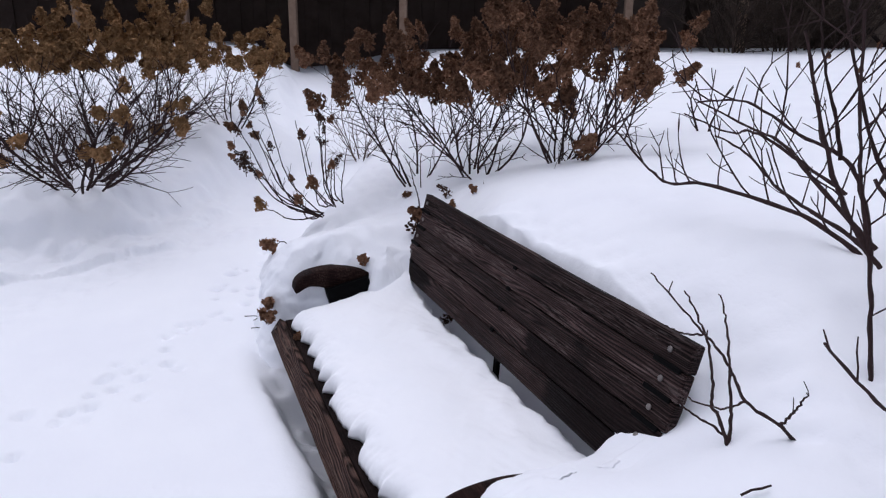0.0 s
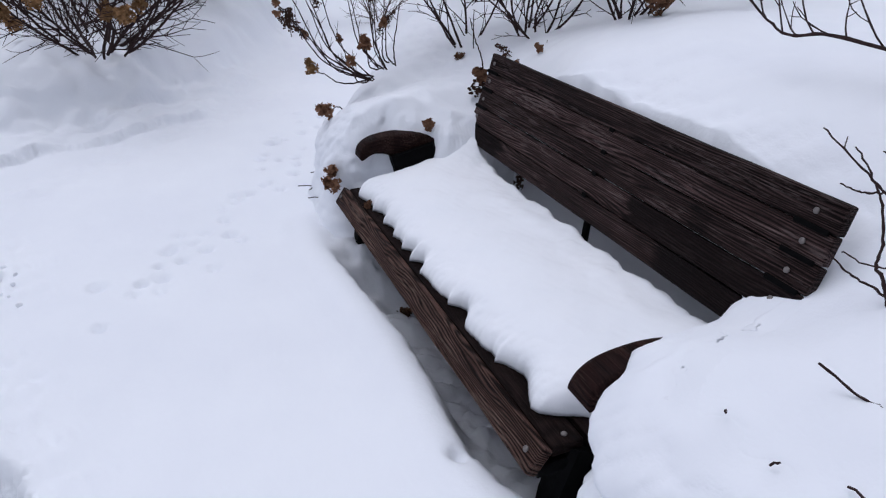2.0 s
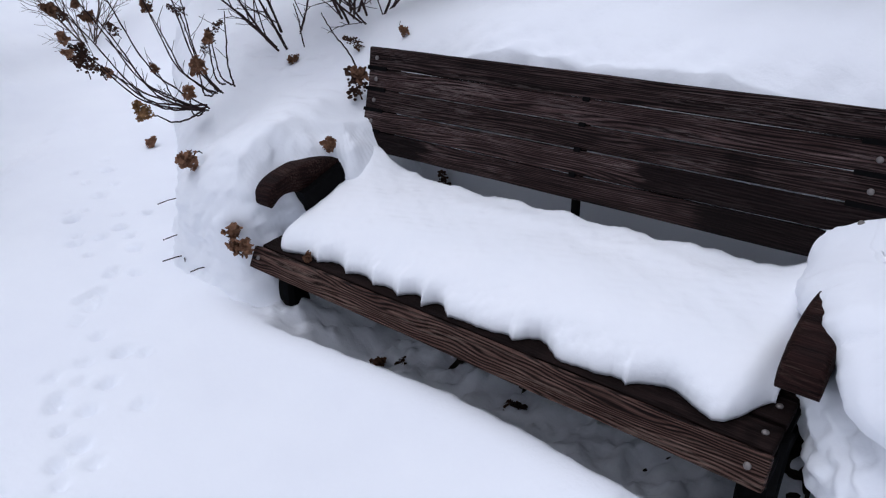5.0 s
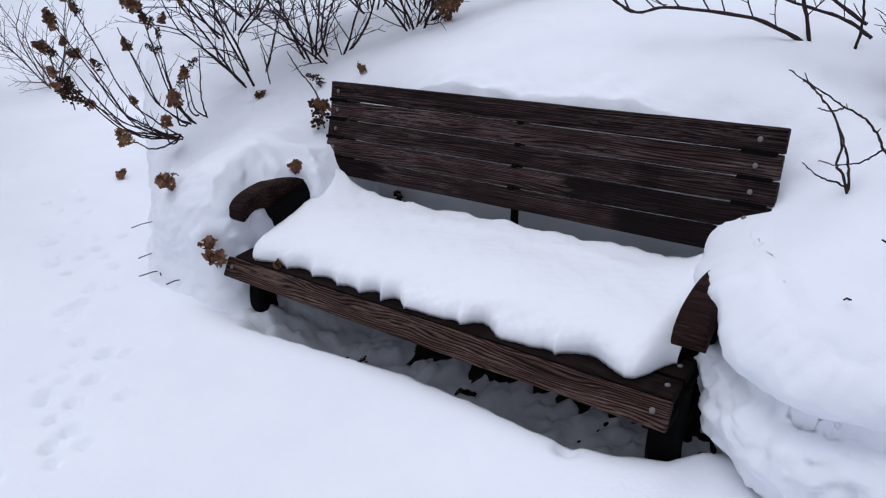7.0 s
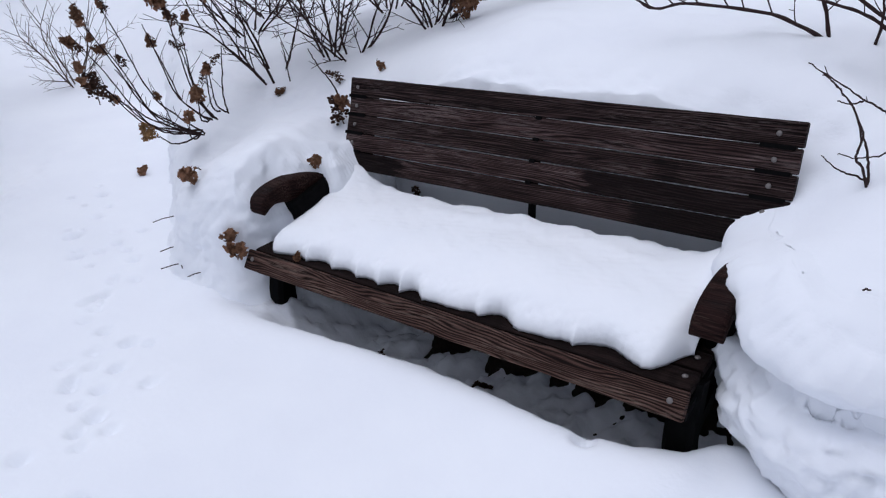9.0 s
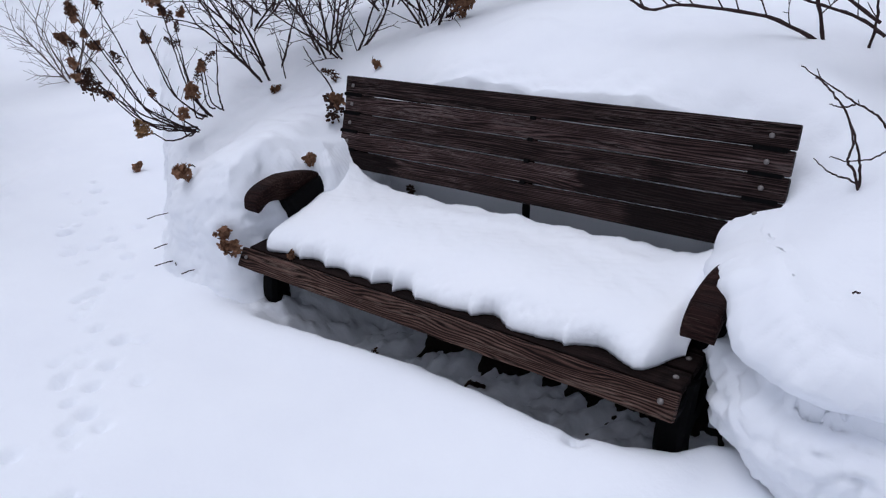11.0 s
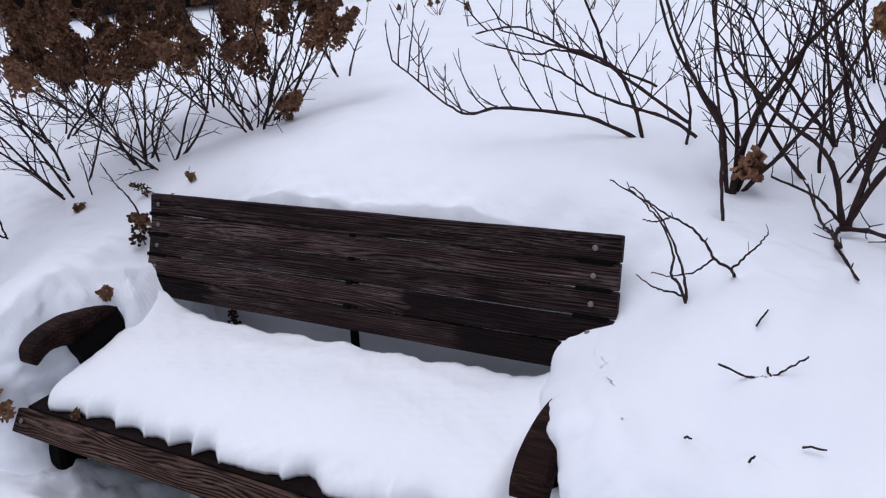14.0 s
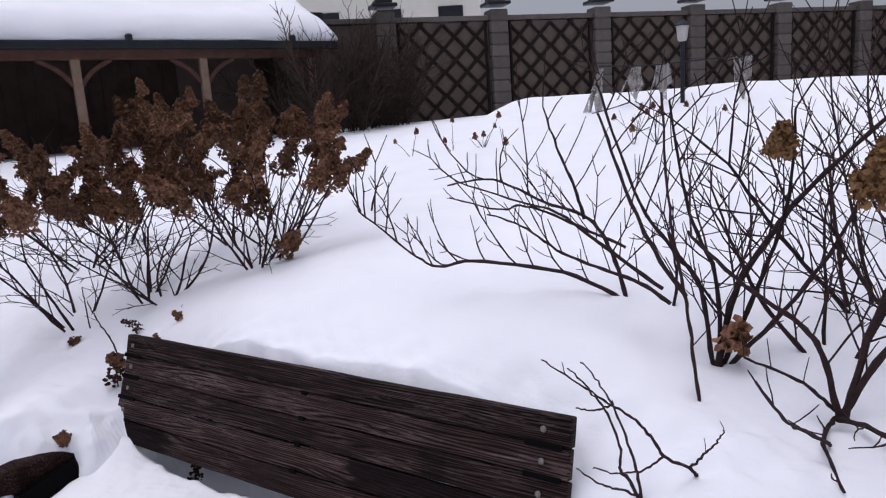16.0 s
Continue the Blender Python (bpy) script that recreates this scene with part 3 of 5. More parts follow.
# ---- snow lying on the seat ----
def seat_snow():
    us = np.linspace(-0.885, 0.80, 330)
    vs = np.linspace(0, 1, 90) ** 1.35
    U, V = np.meshgrid(us, vs)
    drift = 0.35 * waves(U, U * 0, 0.5, 74, 2)
    bites = np.abs(np.sin(U * 23 + 2.2 * np.sin(U * 4.1 + 0.6) + drift)) ** 0.8 * np.clip(0.62 + 0.6 * waves(U, U * 0, 0.33, 75, 1), 0.1, 1.3)
    edge = 0.068 + 0.16 * smooth((-0.72 - U) / 0.16) ** 2 + 0.012 * waves(U, U * 0, 0.4, 77, 1) + 0.11 * smooth((U - 0.69) / 0.11) ** 2
    back = 0.655 + 0.018 * waves(U, U * 0, 0.22, 79, 3)
    yy = edge + (back - edge) * V
    inner = yy - edge
    prof = np.sqrt(np.clip(1 - (1 - np.clip(inner / 0.21, 0, 1)) ** 2, 0, 1))
    yy = yy + (0.036 * bites + 0.003 * waves(U, U * 0, 0.035, 78)) * np.exp(-inner / 0.045)
    ends = smooth((U + 0.89 + 0.08 * smooth((yy - 0.3) / 0.2)) / 0.15) * smooth((0.83 - U) / 0.10)
    crust = np.exp(-((back - yy) / 0.05) ** 2)
    swell = 0.102 + 0.012 * waves(U, yy, 0.45, 71, 2) + 0.004 * waves(U, yy, 0.16, 72, 3) + 0.016 * np.exp(-((yy - 0.52 - 0.02 * np.sin(U * 9)) / 0.045) ** 2) * smooth((0.6 - np.abs(U - 0.05)) / 0.3) * (0.7 + 0.5 * waves(U, yy, 0.2, 76))
    zz = 0.455 + swell * prof * (0.12 + 0.88 * np.sqrt(ends)) - 0.06 * smooth((yy - back + 0.05) / 0.05) + 0.006 * crust * waves(U, yy, 0.06, 80)
    zz = zz + 0.10 * smooth((-0.62 - U) / 0.24) * smooth((yy - 0.40) / 0.20) + 0.05 * smooth((U - 0.66) / 0.12) * smooth((yy - 0.4) / 0.2)
    zz = zz + 0.006 * waves(U, yy, 0.07, 81, 2) * np.exp(-inner / 0.06) * smooth(inner / 0.03)
    return us, vs, U, yy, zz


us, vs, U, YY, ZZ = seat_snow()
sn = new("seat_snow", grid_mesh("seat_snow", us, vs, U, YY, ZZ, SNOW_SEAT))
sol = sn.modifiers.new("thickness", "SOLIDIFY")
sol.thickness, sol.offset = 0.012, -1
tagged(sn, "thick rounded layer of white snow lying on the bench seat", "snow")


# ---- shrubs ----
UP = Vector((0, 0, 1))


def jitter(rng, k):
    return Vector((rng.gauss(0, k), rng.gauss(0, k), rng.gauss(0, k)))


def knobby(bm, pts, r0, r1, sides=5):
    n = len(pts) - 1
    radii = [r0 + (r1 - r0) * i / n for i in range(n + 1)]
    for i in range(2, n, 3):
        radii[i] *= 1.22
    tube(bm, pts, radii, sides)


def grow(bm, rng, p, d, length, r, depth, tips, lift=0.5, wiggle=0.07, sides=5):
    n = max(3, int(length / 0.045))
    pts, p, d = [p.copy()], p.copy(), d.normalized()
    step = length / n
    since = rng.uniform(0.0, 0.05)
    spots = []
    for i in range(n):
        d = (d + UP * lift * step + jitter(rng, wiggle)).normalized()
        p = p + d * step
        pts.append(p.copy())
        since += step
        if depth > 0 and since > 0.085 and i < n - 1:
            since = rng.uniform(-0.02, 0.03)
            spots.append((p.copy(), d.copy(), i / n))
    knobby(bm, pts, r, r * 0.6, sides)
    for q, e, u in spots:
        side = e.cross(jitter(rng, 1)).normalized()
        for sg in (1, -1):
            if rng.random() < 0.62:
                grow(bm, rng, q, e * 0.75 + side * sg * rng.uniform(0.5, 0.95), length * rng.uniform(0.22, 0.5) * (1.1 - 0.4 * u), max(r * 0.5, 0.0018), depth - 1, tips, lift * 1.4, wiggle, 4)
    if depth > 0:
        side = d.cross(jitter(rng, 1)).normalized()
        for sg in (1, -1):
            grow(bm, rng, p, d + side * sg * rng.uniform(0.35, 0.7), length * rng.uniform(0.35, 0.55), max(r * 0.55, 0.0018), depth - 1, tips, lift * 1.3, wiggle, 4)
    else:
        tips.append((p.copy(), d.copy()))


def twigs_along(bm, rng, pts, r, tips, size=0.12, every=0.09, lift=1.2, depth=1):
    since = 0.0
    for a, b in zip(pts, pts[1:]):
        since += (b - a).length
        if since > every:
            since = rng.uniform(-0.03, 0.03)
            d = (b - a).normalized()
            side = d.cross(jitter(rng, 1)).normalized()
            if side.z < 0:
                side = -side
            grow(bm, rng, b, d * 0.55 + side * 0.85, size * rng.uniform(0.5, 1.5), r * 0.46, depth, tips, lift * 2.0, 0.08, 4)


def head_mesh(name, mat, seed, n, length, width, petal, loose=0.0):
    """A dry panicle: many small bent petals round a short axis that points up."""
    rng = random.Random(seed)
    bm = bmesh.new()
    tube(bm, [Vector((0, 0, -length * 0.2)), Vector((0.002, 0, length * 0.8))], [0.0022, 0.0012], 5)
    for _ in range(n):
        u = rng.random()
        a = rng.uniform(0, 2 * math.pi)
        rad = width * (1 - 0.75 * u ** 1.5) * math.sqrt(rng.uniform(0.25, 1)) * (0.75 + 0.35 * math.sin(3 * a + seed) * math.sin(7 * u + seed))
        c = Vector((rad * math.cos(a), rad * math.sin(a), length * u + rng.gauss(0, 0.004)))
        out = (Vector((c.x, c.y, (u - 0.3) * width * 1.2)).normalized() + jitter(rng, 0.45 + loose)).normalized()
        s1 = out.orthogonal().normalized()
        s1.rotate(Matrix.Rotation(rng.uniform(0, 6.28), 3, out))
        s2 = out.cross(s1)
        k = petal * rng.uniform(0.6, 1.3)
        v = [bm.verts.new(c + s1 * k * x + s2 * k * y + out * k * z) for x, y, z in ((-0.5, -1, 0.35), (0.5, -1, 0.2), (0.75, 0, -0.1), (0.4, 1, 0.4), (-0.4, 1, 0.3), (-0.75, 0, -0.15))]
        bm.faces.new((v[0], v[1], v[2], v[5]))
        bm.faces.new((v[5], v[2], v[3], v[4]))
    return finish(bm, name, mat)


def seed_mesh(name, mat, seed, n, length, width):
    """A bare seed head: a branching stalk hung with small dark capsules."""
    rng = random.Random(seed)
    bm = bmesh.new()
    tube(bm, [Vector((0, 0, -length * 0.3)), Vector((0, 0, length))], [0.0022, 0.001], 4)
    for _ in range(n):
        u = rng.random()
        a = rng.uniform(0, 6.28)
        rad = width * (1 - 0.6 * u) * math.sqrt(rng.random())
        c = Vector((rad * math.cos(a), rad * math.sin(a), length * u))
        if rng.random() < 0.3:
            tube(bm, [Vector((0, 0, length * u * 0.85)), c], [0.001, 0.0008], 3)
        bmesh.ops.create_icosphere(bm, subdivisions=1, radius=rng.uniform(0.003, 0.0062), matrix=Matrix.Translation(c) @ Matrix.Diagonal((1, rng.uniform(0.6, 1), rng.uniform(0.6, 1.2), 1)))
    return finish(bm, name, mat)


HEADS = [head_mesh("flower_head", PETAL, 100 + i, 330, 0.125, 0.056, 0.0085, 0.25) for i in range(5)]
HEADS_TAN = [head_mesh("flower_head", PETAL_TAN, 120 + i, 300, 0.085, 0.052, 0.0085) for i in range(3)]
HEADS_BIG = [head_mesh("flower_head", PETAL_TAN, 130 + i, 1000, 0.096, 0.058, 0.0066) for i in range(2)]
HEADS_SMALL = [head_mesh("flower_head", PETAL, 140 + i, 110, 0.045, 0.026, 0.0072, 0.3) for i in range(3)]
HEADS_DARK = [head_mesh("flower_head", PETAL_DARK, 145 + i, 240, 0.06, 0.030, 0.0070, 0.35) for i in range(2)]
SEEDS = [seed_mesh("seed_head", PETAL_DARK, 150 + i, 85, 0.085, 0.030) for i in range(3)]


def head(parent, mesh, p, d, rng, scale=1.0, name="flower_head", label=""):
    ob = new(name, mesh)
    ob.parent = parent
    q = Vector(d).to_track_quat("Z", "Y") if Vector(d).length > 0 else UP.to_track_quat("Z", "Y")
    m = Matrix.LocRotScale(Vector(p), q, (scale * rng.uniform(0.85, 1.2),) * 3) @ Matrix.Rotation(rng.uniform(0, 6.28), 4, "Z")
    ob.matrix_basis = parent.matrix_basis.inverted() @ m
    if label:
        ob["label"] = label
    return ob


def shrub(name, label, base, stems, length, spread, seed, mat=BARK, depth=2, r=0.0065, heads=None, head_share=0.0, head_scale=1.0, lean=(0, 0, 0), foot=0.07, lift=0.5, top_only=0.0, group=""):
    rng = random.Random(seed)
    x, y = base
    z = ground_z(x, y) - 0.04
    root = thing(name, label, "shrub", Matrix.Translation((x, y, z)), group)
    tips = []
    for i in range(stems):
        a = 2 * math.pi * (i + rng.uniform(-0.35, 0.35)) / stems
        out = spread * rng.uniform(0.35, 1.15)
        d = Vector((math.cos(a) * out, math.sin(a) * out, 1)) + Vector(lean)
        p = Vector((math.cos(a), math.sin(a), 0)) * foot * rng.uniform(0.2, 1)
        bm = bmesh.new()
        grow(bm, rng, p, d, length * rng.uniform(0.5, 0.72), r * rng.uniform(0.75, 1.2), depth, tips, lift)
        part("stem", bm, mat, root)
    if heads:
        top = max(t[0].z for t in tips)
        for p, d in tips:
            if p.z > top * top_only and rng.random() < head_share:
                head(root, rng.choice(heads), root.matrix_basis @ p, d + UP * 0.3 + jitter(rng, 0.25), rng, head_scale)
    return root


def branch(root, rng, rows, r0, r1, mat=BARK, twig=0.12, every=0.09, depth=1, lift=1.2, tips=None):
    pts = spline(rows, max(8, 5 * len(rows)))
    pts = [q + jitter(rng, 0.0012) for q in pts]
    inv = root.matrix_basis.inverted()
    pts = [inv @ q for q in pts]
    bm = bmesh.new()
    knobby(bm, pts, r0, r1, 6)
    found = []
    if twig:
        twigs_along(bm, rng, pts[2:], max(r0 * 0.8, r1), found, twig, every, lift, depth)
    if tips is not None:
        tips += [(root.matrix_basis @ p, d) for p, d in found]
    return part("stem", bm, mat, root)


# a row of hydrangeas behind the end of the bench
for k, (bx, by, ln, hs) in enumerate([(-1.69, 0.95, 0.78, 0.55), (-1.51, 1.23, 0.78, 0.75), (-1.36, 1.22, 0.74, 0.75), (-1.02, 1.5, 0.72, 0.75), (-1.75, 2.0, 0.95, 0.8), (-2.5, 1.5, 0.92, 0.8), (-1.35, 1.95, 0.9, 0.8), (-2.9, 2.0, 1.0, 0.8)]):
    shrub("hydrangea", "leafless hydrangea with dry brown flower heads standing in snow", (bx, by), 5, ln, 1.3, 200 + k, BARK, 2, 0.0058, HEADS, min(1, hs * 0.85), 0.95, (-0.55, -0.4, 0.25) if k == 0 else (0, 0, 0.25), 0.06, 0.30, 0.62, "hydrangeas behind the bench")
side = thing("hydrangea", "leaning hydrangea stems with clustered dark brown dry heads", "shrub", Matrix.Translation((-1.2, 1.6, ground_z(-1.2, 1.6) - 0.03)))
rng = random.Random(66)
for hx, hy, hz in [(-0.78, 1.68, 1.42), (-0.72, 1.72, 1.52), (-0.82, 1.75, 1.56), (-0.90, 1.62, 1.50), (-0.95, 1.48, 1.34), (-0.68, 1.70, 1.43), (-0.90, 1.56, 1.14)]:
    a, end = Vector((-1.2, 1.6, 0.95)), Vector((hx, hy, hz))
    branch(side, rng, [a, a.lerp(end, 0.5) + Vector((0.04, 0, -0.06)), end], 0.006, 0.003, BARK, 0.14, 0.11, 0)
    head(side, rng.choice(HEADS), end, end - a, rng, 1.35)
# the broad shrub across the path and its neighbours
shrub("hydrangea", "broad leafless hydrangea with tan dry heads across the path", (-3.32, -0.92), 20, 1.12, 1.8, 230, BARK, 2, 0.0095, HEADS_TAN, 0.03, 1.1, (0.1, 0.2, 0), 0.2, 0.22, 0.1)
for k, (bx, by) in enumerate([(-4.6, -1.5), (-5.2, -0.4), (-4.4, -2.6), (-4.9, -0.9), (-5.4, 0.3), (-4.5, -0.5)]):
    shrub("hydrangea", "leafless hydrangea with tan dry heads on the snow bank", (bx, by), 8, 1.05, 0.9, 231 + k, BARK, 2, 0.007, HEADS_TAN, 0.6, 1.3, (0, 0, 0), 0.1, 0.4, 0.6, "hydrangeas on the bank")
shrub("shrub", "distant leafless shrub beside the snowy path", (-5.2, 1.6), 8, 0.9, 0.9, 236, BARK_PALE, 2, 0.006)

# the low plant that hangs over the lip of the bed
rng = random.Random(61)
low = thing("hydrangea", "arching leafless hydrangea with dark seed heads over the snow lip", "shrub", Matrix.Translation((-1.54, 0.38, ground_z(-1.54, 0.38) - 0.03)))
FOOT = [Vector((-1.545, 0.38, 0.745)), Vector((-1.52, 0.43, 0.80)), Vector((-1.47, 0.47, 0.83))]
OUT = Vector((-0.35, -0.85, 0)).normalized()
for foot, (hx, hy, hz), kind, size in [
        (0, (-1.41, 0.055, 0.835), 2, 1.75), (0, (-1.68, 0.02, 1.04), 1, 1.6), (0, (-1.63, -0.05, 1.12), 1, 1.3), (0, (-1.655, 0.087, 0.955), 0, 0.9), (0, (-1.66, 0.02, 1.295), 1, 1.3), (0, (-1.66, -0.03, 1.235), 1, 1.25), (0, (-1.66, 0.09, 1.18), 1, 1.35),
        (0, (-1.66, 0.10, 1.375), 1, 1.0), (1, (-1.68, 0.318, 1.141), 0, 1.2), (1, (-1.62, 0.43, 1.217), 1, 1.1), (1, (-1.66, 0.40, 1.31), 1, 1.4), (1, (-1.66, 0.28, 1.24), 3, 0), (2, (-1.49, 0.445, 1.05), 1, 1.0), (2, (-1.49, 0.43, 1.01), 0, 1.0),
        (1, (-1.425, 0.318, 0.929), 0, 1.5), (0, (-1.40, 0.237, 0.863), 0, 1.2), (0, (-1.60, 0.24, 0.93), 0, 0.9), (1, (-1.60, 0.40, 1.13), 3, 0), (2, (-1.44, 0.50, 1.12), 3, 0), (0, (-1.68, 0.12, 1.08), 3, 0)]:
    end = Vector((hx, hy, hz))
    a = FOOT[foot] + Vector((rng.uniform(-0.02, 0.02), rng.uniform(-0.02, 0.02), rng.uniform(-0.01, 0.01)))
    reach = end - a
    mid = a + Vector((reach.x * 0.5, reach.y * 0.54, reach.z * 0.38 - 0.025)) + OUT * 0.02
    tips = []
    branch(low, rng, [a, a.lerp(mid, 0.5) + Vector((0, 0, -0.015)), mid, mid.lerp(end, 0.55) + Vector((0, 0, 0.012)), end], 0.0040, 0.0019, BARK, 0.075 if kind != 2 else 0, 0.11, 0, 1.0, tips)
    if kind == 1:
        for k in range(3):
            head(low, (SEEDS + HEADS_SMALL)[rng.randrange(6)], end - (end - mid).normalized() * 0.045 * k + jitter(rng, 0.016), end - mid + jitter(rng, 0.12), rng, size * (0.62 if k else 0.75), "seed_head", "dark shrivelled seed head")
    elif kind == 0:
        head(low, rng.choice(HEADS_SMALL), end, end - mid, rng, size)
    elif kind == 2:
        head(low, HEADS_TAN[1], end, Vector((0, -0.4, 1)), rng, 0.85)

# the long low branch behind the bench
low2 = thing("shrub", "leafless shrub branch lying low over the snow", "shrub", Matrix.Translation((0.814, 1.398, ground_z(0.814, 1.398) - 0.02)))
rng = random.Random(62)
branch(low2, rng, [(0.815, 1.40, 1.08), (0.63, 1.33, 1.18), (0.37, 1.20, 1.23), (0.28, 1.14, 1.22), (0.21, 1.10, 1.26), (0.07, 1.00, 1.42)], 0.0078, 0.0026, BARK, 0.20, 0.045, 1, 1.0)
branch(low2, rng, [(0.815, 1.40, 1.08), (0.77, 1.39, 1.24), (0.70, 1.38, 1.35), (0.57, 1.33, 1.41), (0.42, 1.27, 1.49), (0.29, 1.20, 1.48)], 0.0075, 0.0026, BARK, 0.19, 0.05, 1, 0.8)
branch(low2, rng, [(0.69, 1.37, 1.35), (0.66, 1.36, 1.46), (0.61, 1.35, 1.59), (0.57, 1.35, 1.71)], 0.006, 0.0025, BARK, 0.16, 0.06, 0, 0.8)
branch(low2, rng, [(0.95, 1.42, 1.03), (0.96, 1.44, 1.18), (0.93, 1.45, 1.30)], 0.006, 0.003, BARK, 0.08, 0.1, 0)

for rows, r0 in (([(1.0, 1.14, 1.2), (0.82, 1.12, 1.333), (0.71, 1.12, 1.407), (0.60, 1.11, 1.439), (0.413, 1.08, 1.50)], 0.006), ([(0.90, 1.14, 1.31), (0.742, 1.12, 1.383), (0.60, 1.12, 1.428), (0.519, 1.12, 1.414), (0.373, 1.08, 1.456)], 0.0045),
                 ([(1.02, 1.14, 1.16), (0.94, 1.13, 1.215), (0.82, 1.12, 1.255), (0.703, 1.12, 1.30), (0.59, 1.12, 1.368), (0.488, 1.10, 1.402)], 0.006)):
    branch(low2, rng, rows, r0, 0.0022, BARK, 0.11, 0.06, 0, 0.8)

# the tall shrub with big tan heads
tall = thing("hydrangea", "tall leafless hydrangea with large tan dry flower heads", "shrub", Matrix.Translation((1.117, 1.248, ground_z(1.117, 1.248) - 0.03)))
rng = random.Random(63)
branch(tall, rng, [(1.12, 1.25, 0.95), (1.16, 1.27, 1.17), (1.24, 1.30, 1.32), (1.32, 1.33, 1.44), (1.49, 1.37, 1.62), (1.66, 1.40, 1.80)], 0.0105, 0.004, BARK, 0.24, 0.07, 1, 0.9)
branch(tall, rng, [(1.11, 1.25, 0.95), (1.08, 1.22, 1.19), (1.01, 1.18, 1.31), (0.93, 1.14, 1.46), (0.85, 1.08, 1.76)], 0.0075, 0.003, BARK, 0.20, 0.075, 1, 0.9)
branch(tall, rng, [(1.13, 1.25, 0.95), (1.12, 1.22, 1.22), (1.06, 1.17, 1.42), (1.02, 1.15, 1.70)], 0.0075, 0.003, BARK, 0.20, 0.075, 1, 0.9)
branch(tall, rng, [(1.13, 1.26, 0.95), (1.22, 1.27, 1.20), (1.29, 1.24, 1.42), (1.31, 1.18, 1.66)], 0.0075, 0.003, BARK, 0.19, 0.075, 1, 0.9)
branch(tall, rng, [(1.14, 1.26, 0.95), (1.30, 1.30, 1.15), (1.42, 1.33, 1.36), (1.50, 1.30, 1.60)], 0.0075, 0.003, BARK, 0.19, 0.075, 1, 0.9)
branch(tall, rng, [(1.12, 1.04, 0.93), (1.11, 1.01, 1.09), (1.10, 0.98, 1.23), (1.09, 0.95, 1.33), (1.08, 0.92, 1.45), (1.08, 0.86, 1.72)], 0.0052, 0.0028, BARK, 0.16, 0.12, 1, 0.9)
branch(tall, rng, [(1.10, 0.98, 1.23), (1.03, 0.94, 1.36), (0.97, 0.92, 1.52), (0.92, 0.9, 1.68)], 0.006, 0.003, BARK, 0.15, 0.1, 1, 0.9)
head(tall, HEADS_BIG[0], (1.29, 1.08, 1.555), (0.1, 0, 1), rng, 0.92, label="large tan dry flower head")
head(tall, HEADS_BIG[1], (1.49, 1.10, 1.45), (0.1, -0.1, 1), rng, 1.30, label="large tan dry flower head")
head(tall, HEADS_BIG[0], (1.56, 1.14, 1.46), (0.3, 0.1, 1), rng, 1.1, label="large tan dry flower head")
head(tall, HEADS_SMALL[0], (1.165, 1.22, 1.03), (0.3, -0.2, 1), rng, 1.6)

# the spreading shrub beside it
wide = thing("hydrangea", "spreading leafless hydrangea with drooping branch tips", "shrub", Matrix.Translation((1.43, 1.10, ground_z(1.43, 1.10) - 0.03)))
rng = random.Random(64)
branch(wide, rng, [(1.43, 1.10, 0.92), (1.39, 1.07, 1.09), (1.34, 1.04, 1.17), (1.22, 0.97, 1.28), (1.12, 0.92, 1.40)], 0.0085, 0.0035, BARK, 0.17, 0.08, 1)
branch(wide, rng, [(1.43, 1.10, 0.92), (1.52, 1.13, 1.10), (1.61, 1.16, 1.21), (1.77, 1.20, 1.34), (1.95, 1.22, 1.46)], 0.009, 0.0035, BARK, 0.20, 0.07, 1)
branch(wide, rng, [(1.42, 1.10, 0.92), (1.50, 1.02, 0.945), (1.58, 0.94, 0.93), (1.69, 0.77, 0.93), (1.85, 0.62, 0.92)], 0.007, 0.003, BARK, 0.13, 0.05, 1)
branch(wide, rng, [(1.42, 1.10, 0.92), (1.41, 0.94, 0.93), (1.46, 0.80, 0.89)], 0.006, 0.003, BARK, 0.10, 0.05, 0)
branch(wide, rng, [(1.62, 1.02, 0.90), (1.68, 0.95, 1.00), (1.76, 0.86, 1.04), (1.88, 0.76, 1.05)], 0.005, 0.0025, BARK, 0.12, 0.05, 1)
branch(wide, rng, [(1.42, 1.10, 0.94), (1.35, 1.03, 1.03), (1.24, 0.95, 1.10)], 0.005, 0.0025, BARK, 0.08, 0.09, 0)
branch(wide, rng, [(1.42, 0.95, 0.92), (1.39, 0.82, 1.0), (1.36, 0.72, 1.06), (1.32, 0.60, 1.18)], 0.005, 0.0025, BARK, 0.07, 0.1, 0)
branch(wide, rng, [(1.44, 1.10, 0.92), (1.50, 1.16, 1.18), (1.60, 1.22, 1.38), (1.74, 1.27, 1.60)], 0.009, 0.004, BARK, 0.22, 0.09, 1)
for k, (bx, by, ln, st) in enumerate([(1.49, 1.75, 1.0, 6), (1.40, 1.42, 0.7, 3), (1.72, 1.45, 0.8, 4), (1.60, 2.7, 1.0, 6), (1.95, 1.0, 0.55, 3), (2.3, 1.7, 0.95, 6), (2.1, 3.2, 1.1, 6), (3.0, 2.4, 1.1, 6)]):
    shrub("hydrangea", "leafless hydrangea stems rising from the snowy bed", (bx, by), st, ln, 0.6, 240 + k, BARK, 2, 0.0065, group="hydrangeas in the bed")

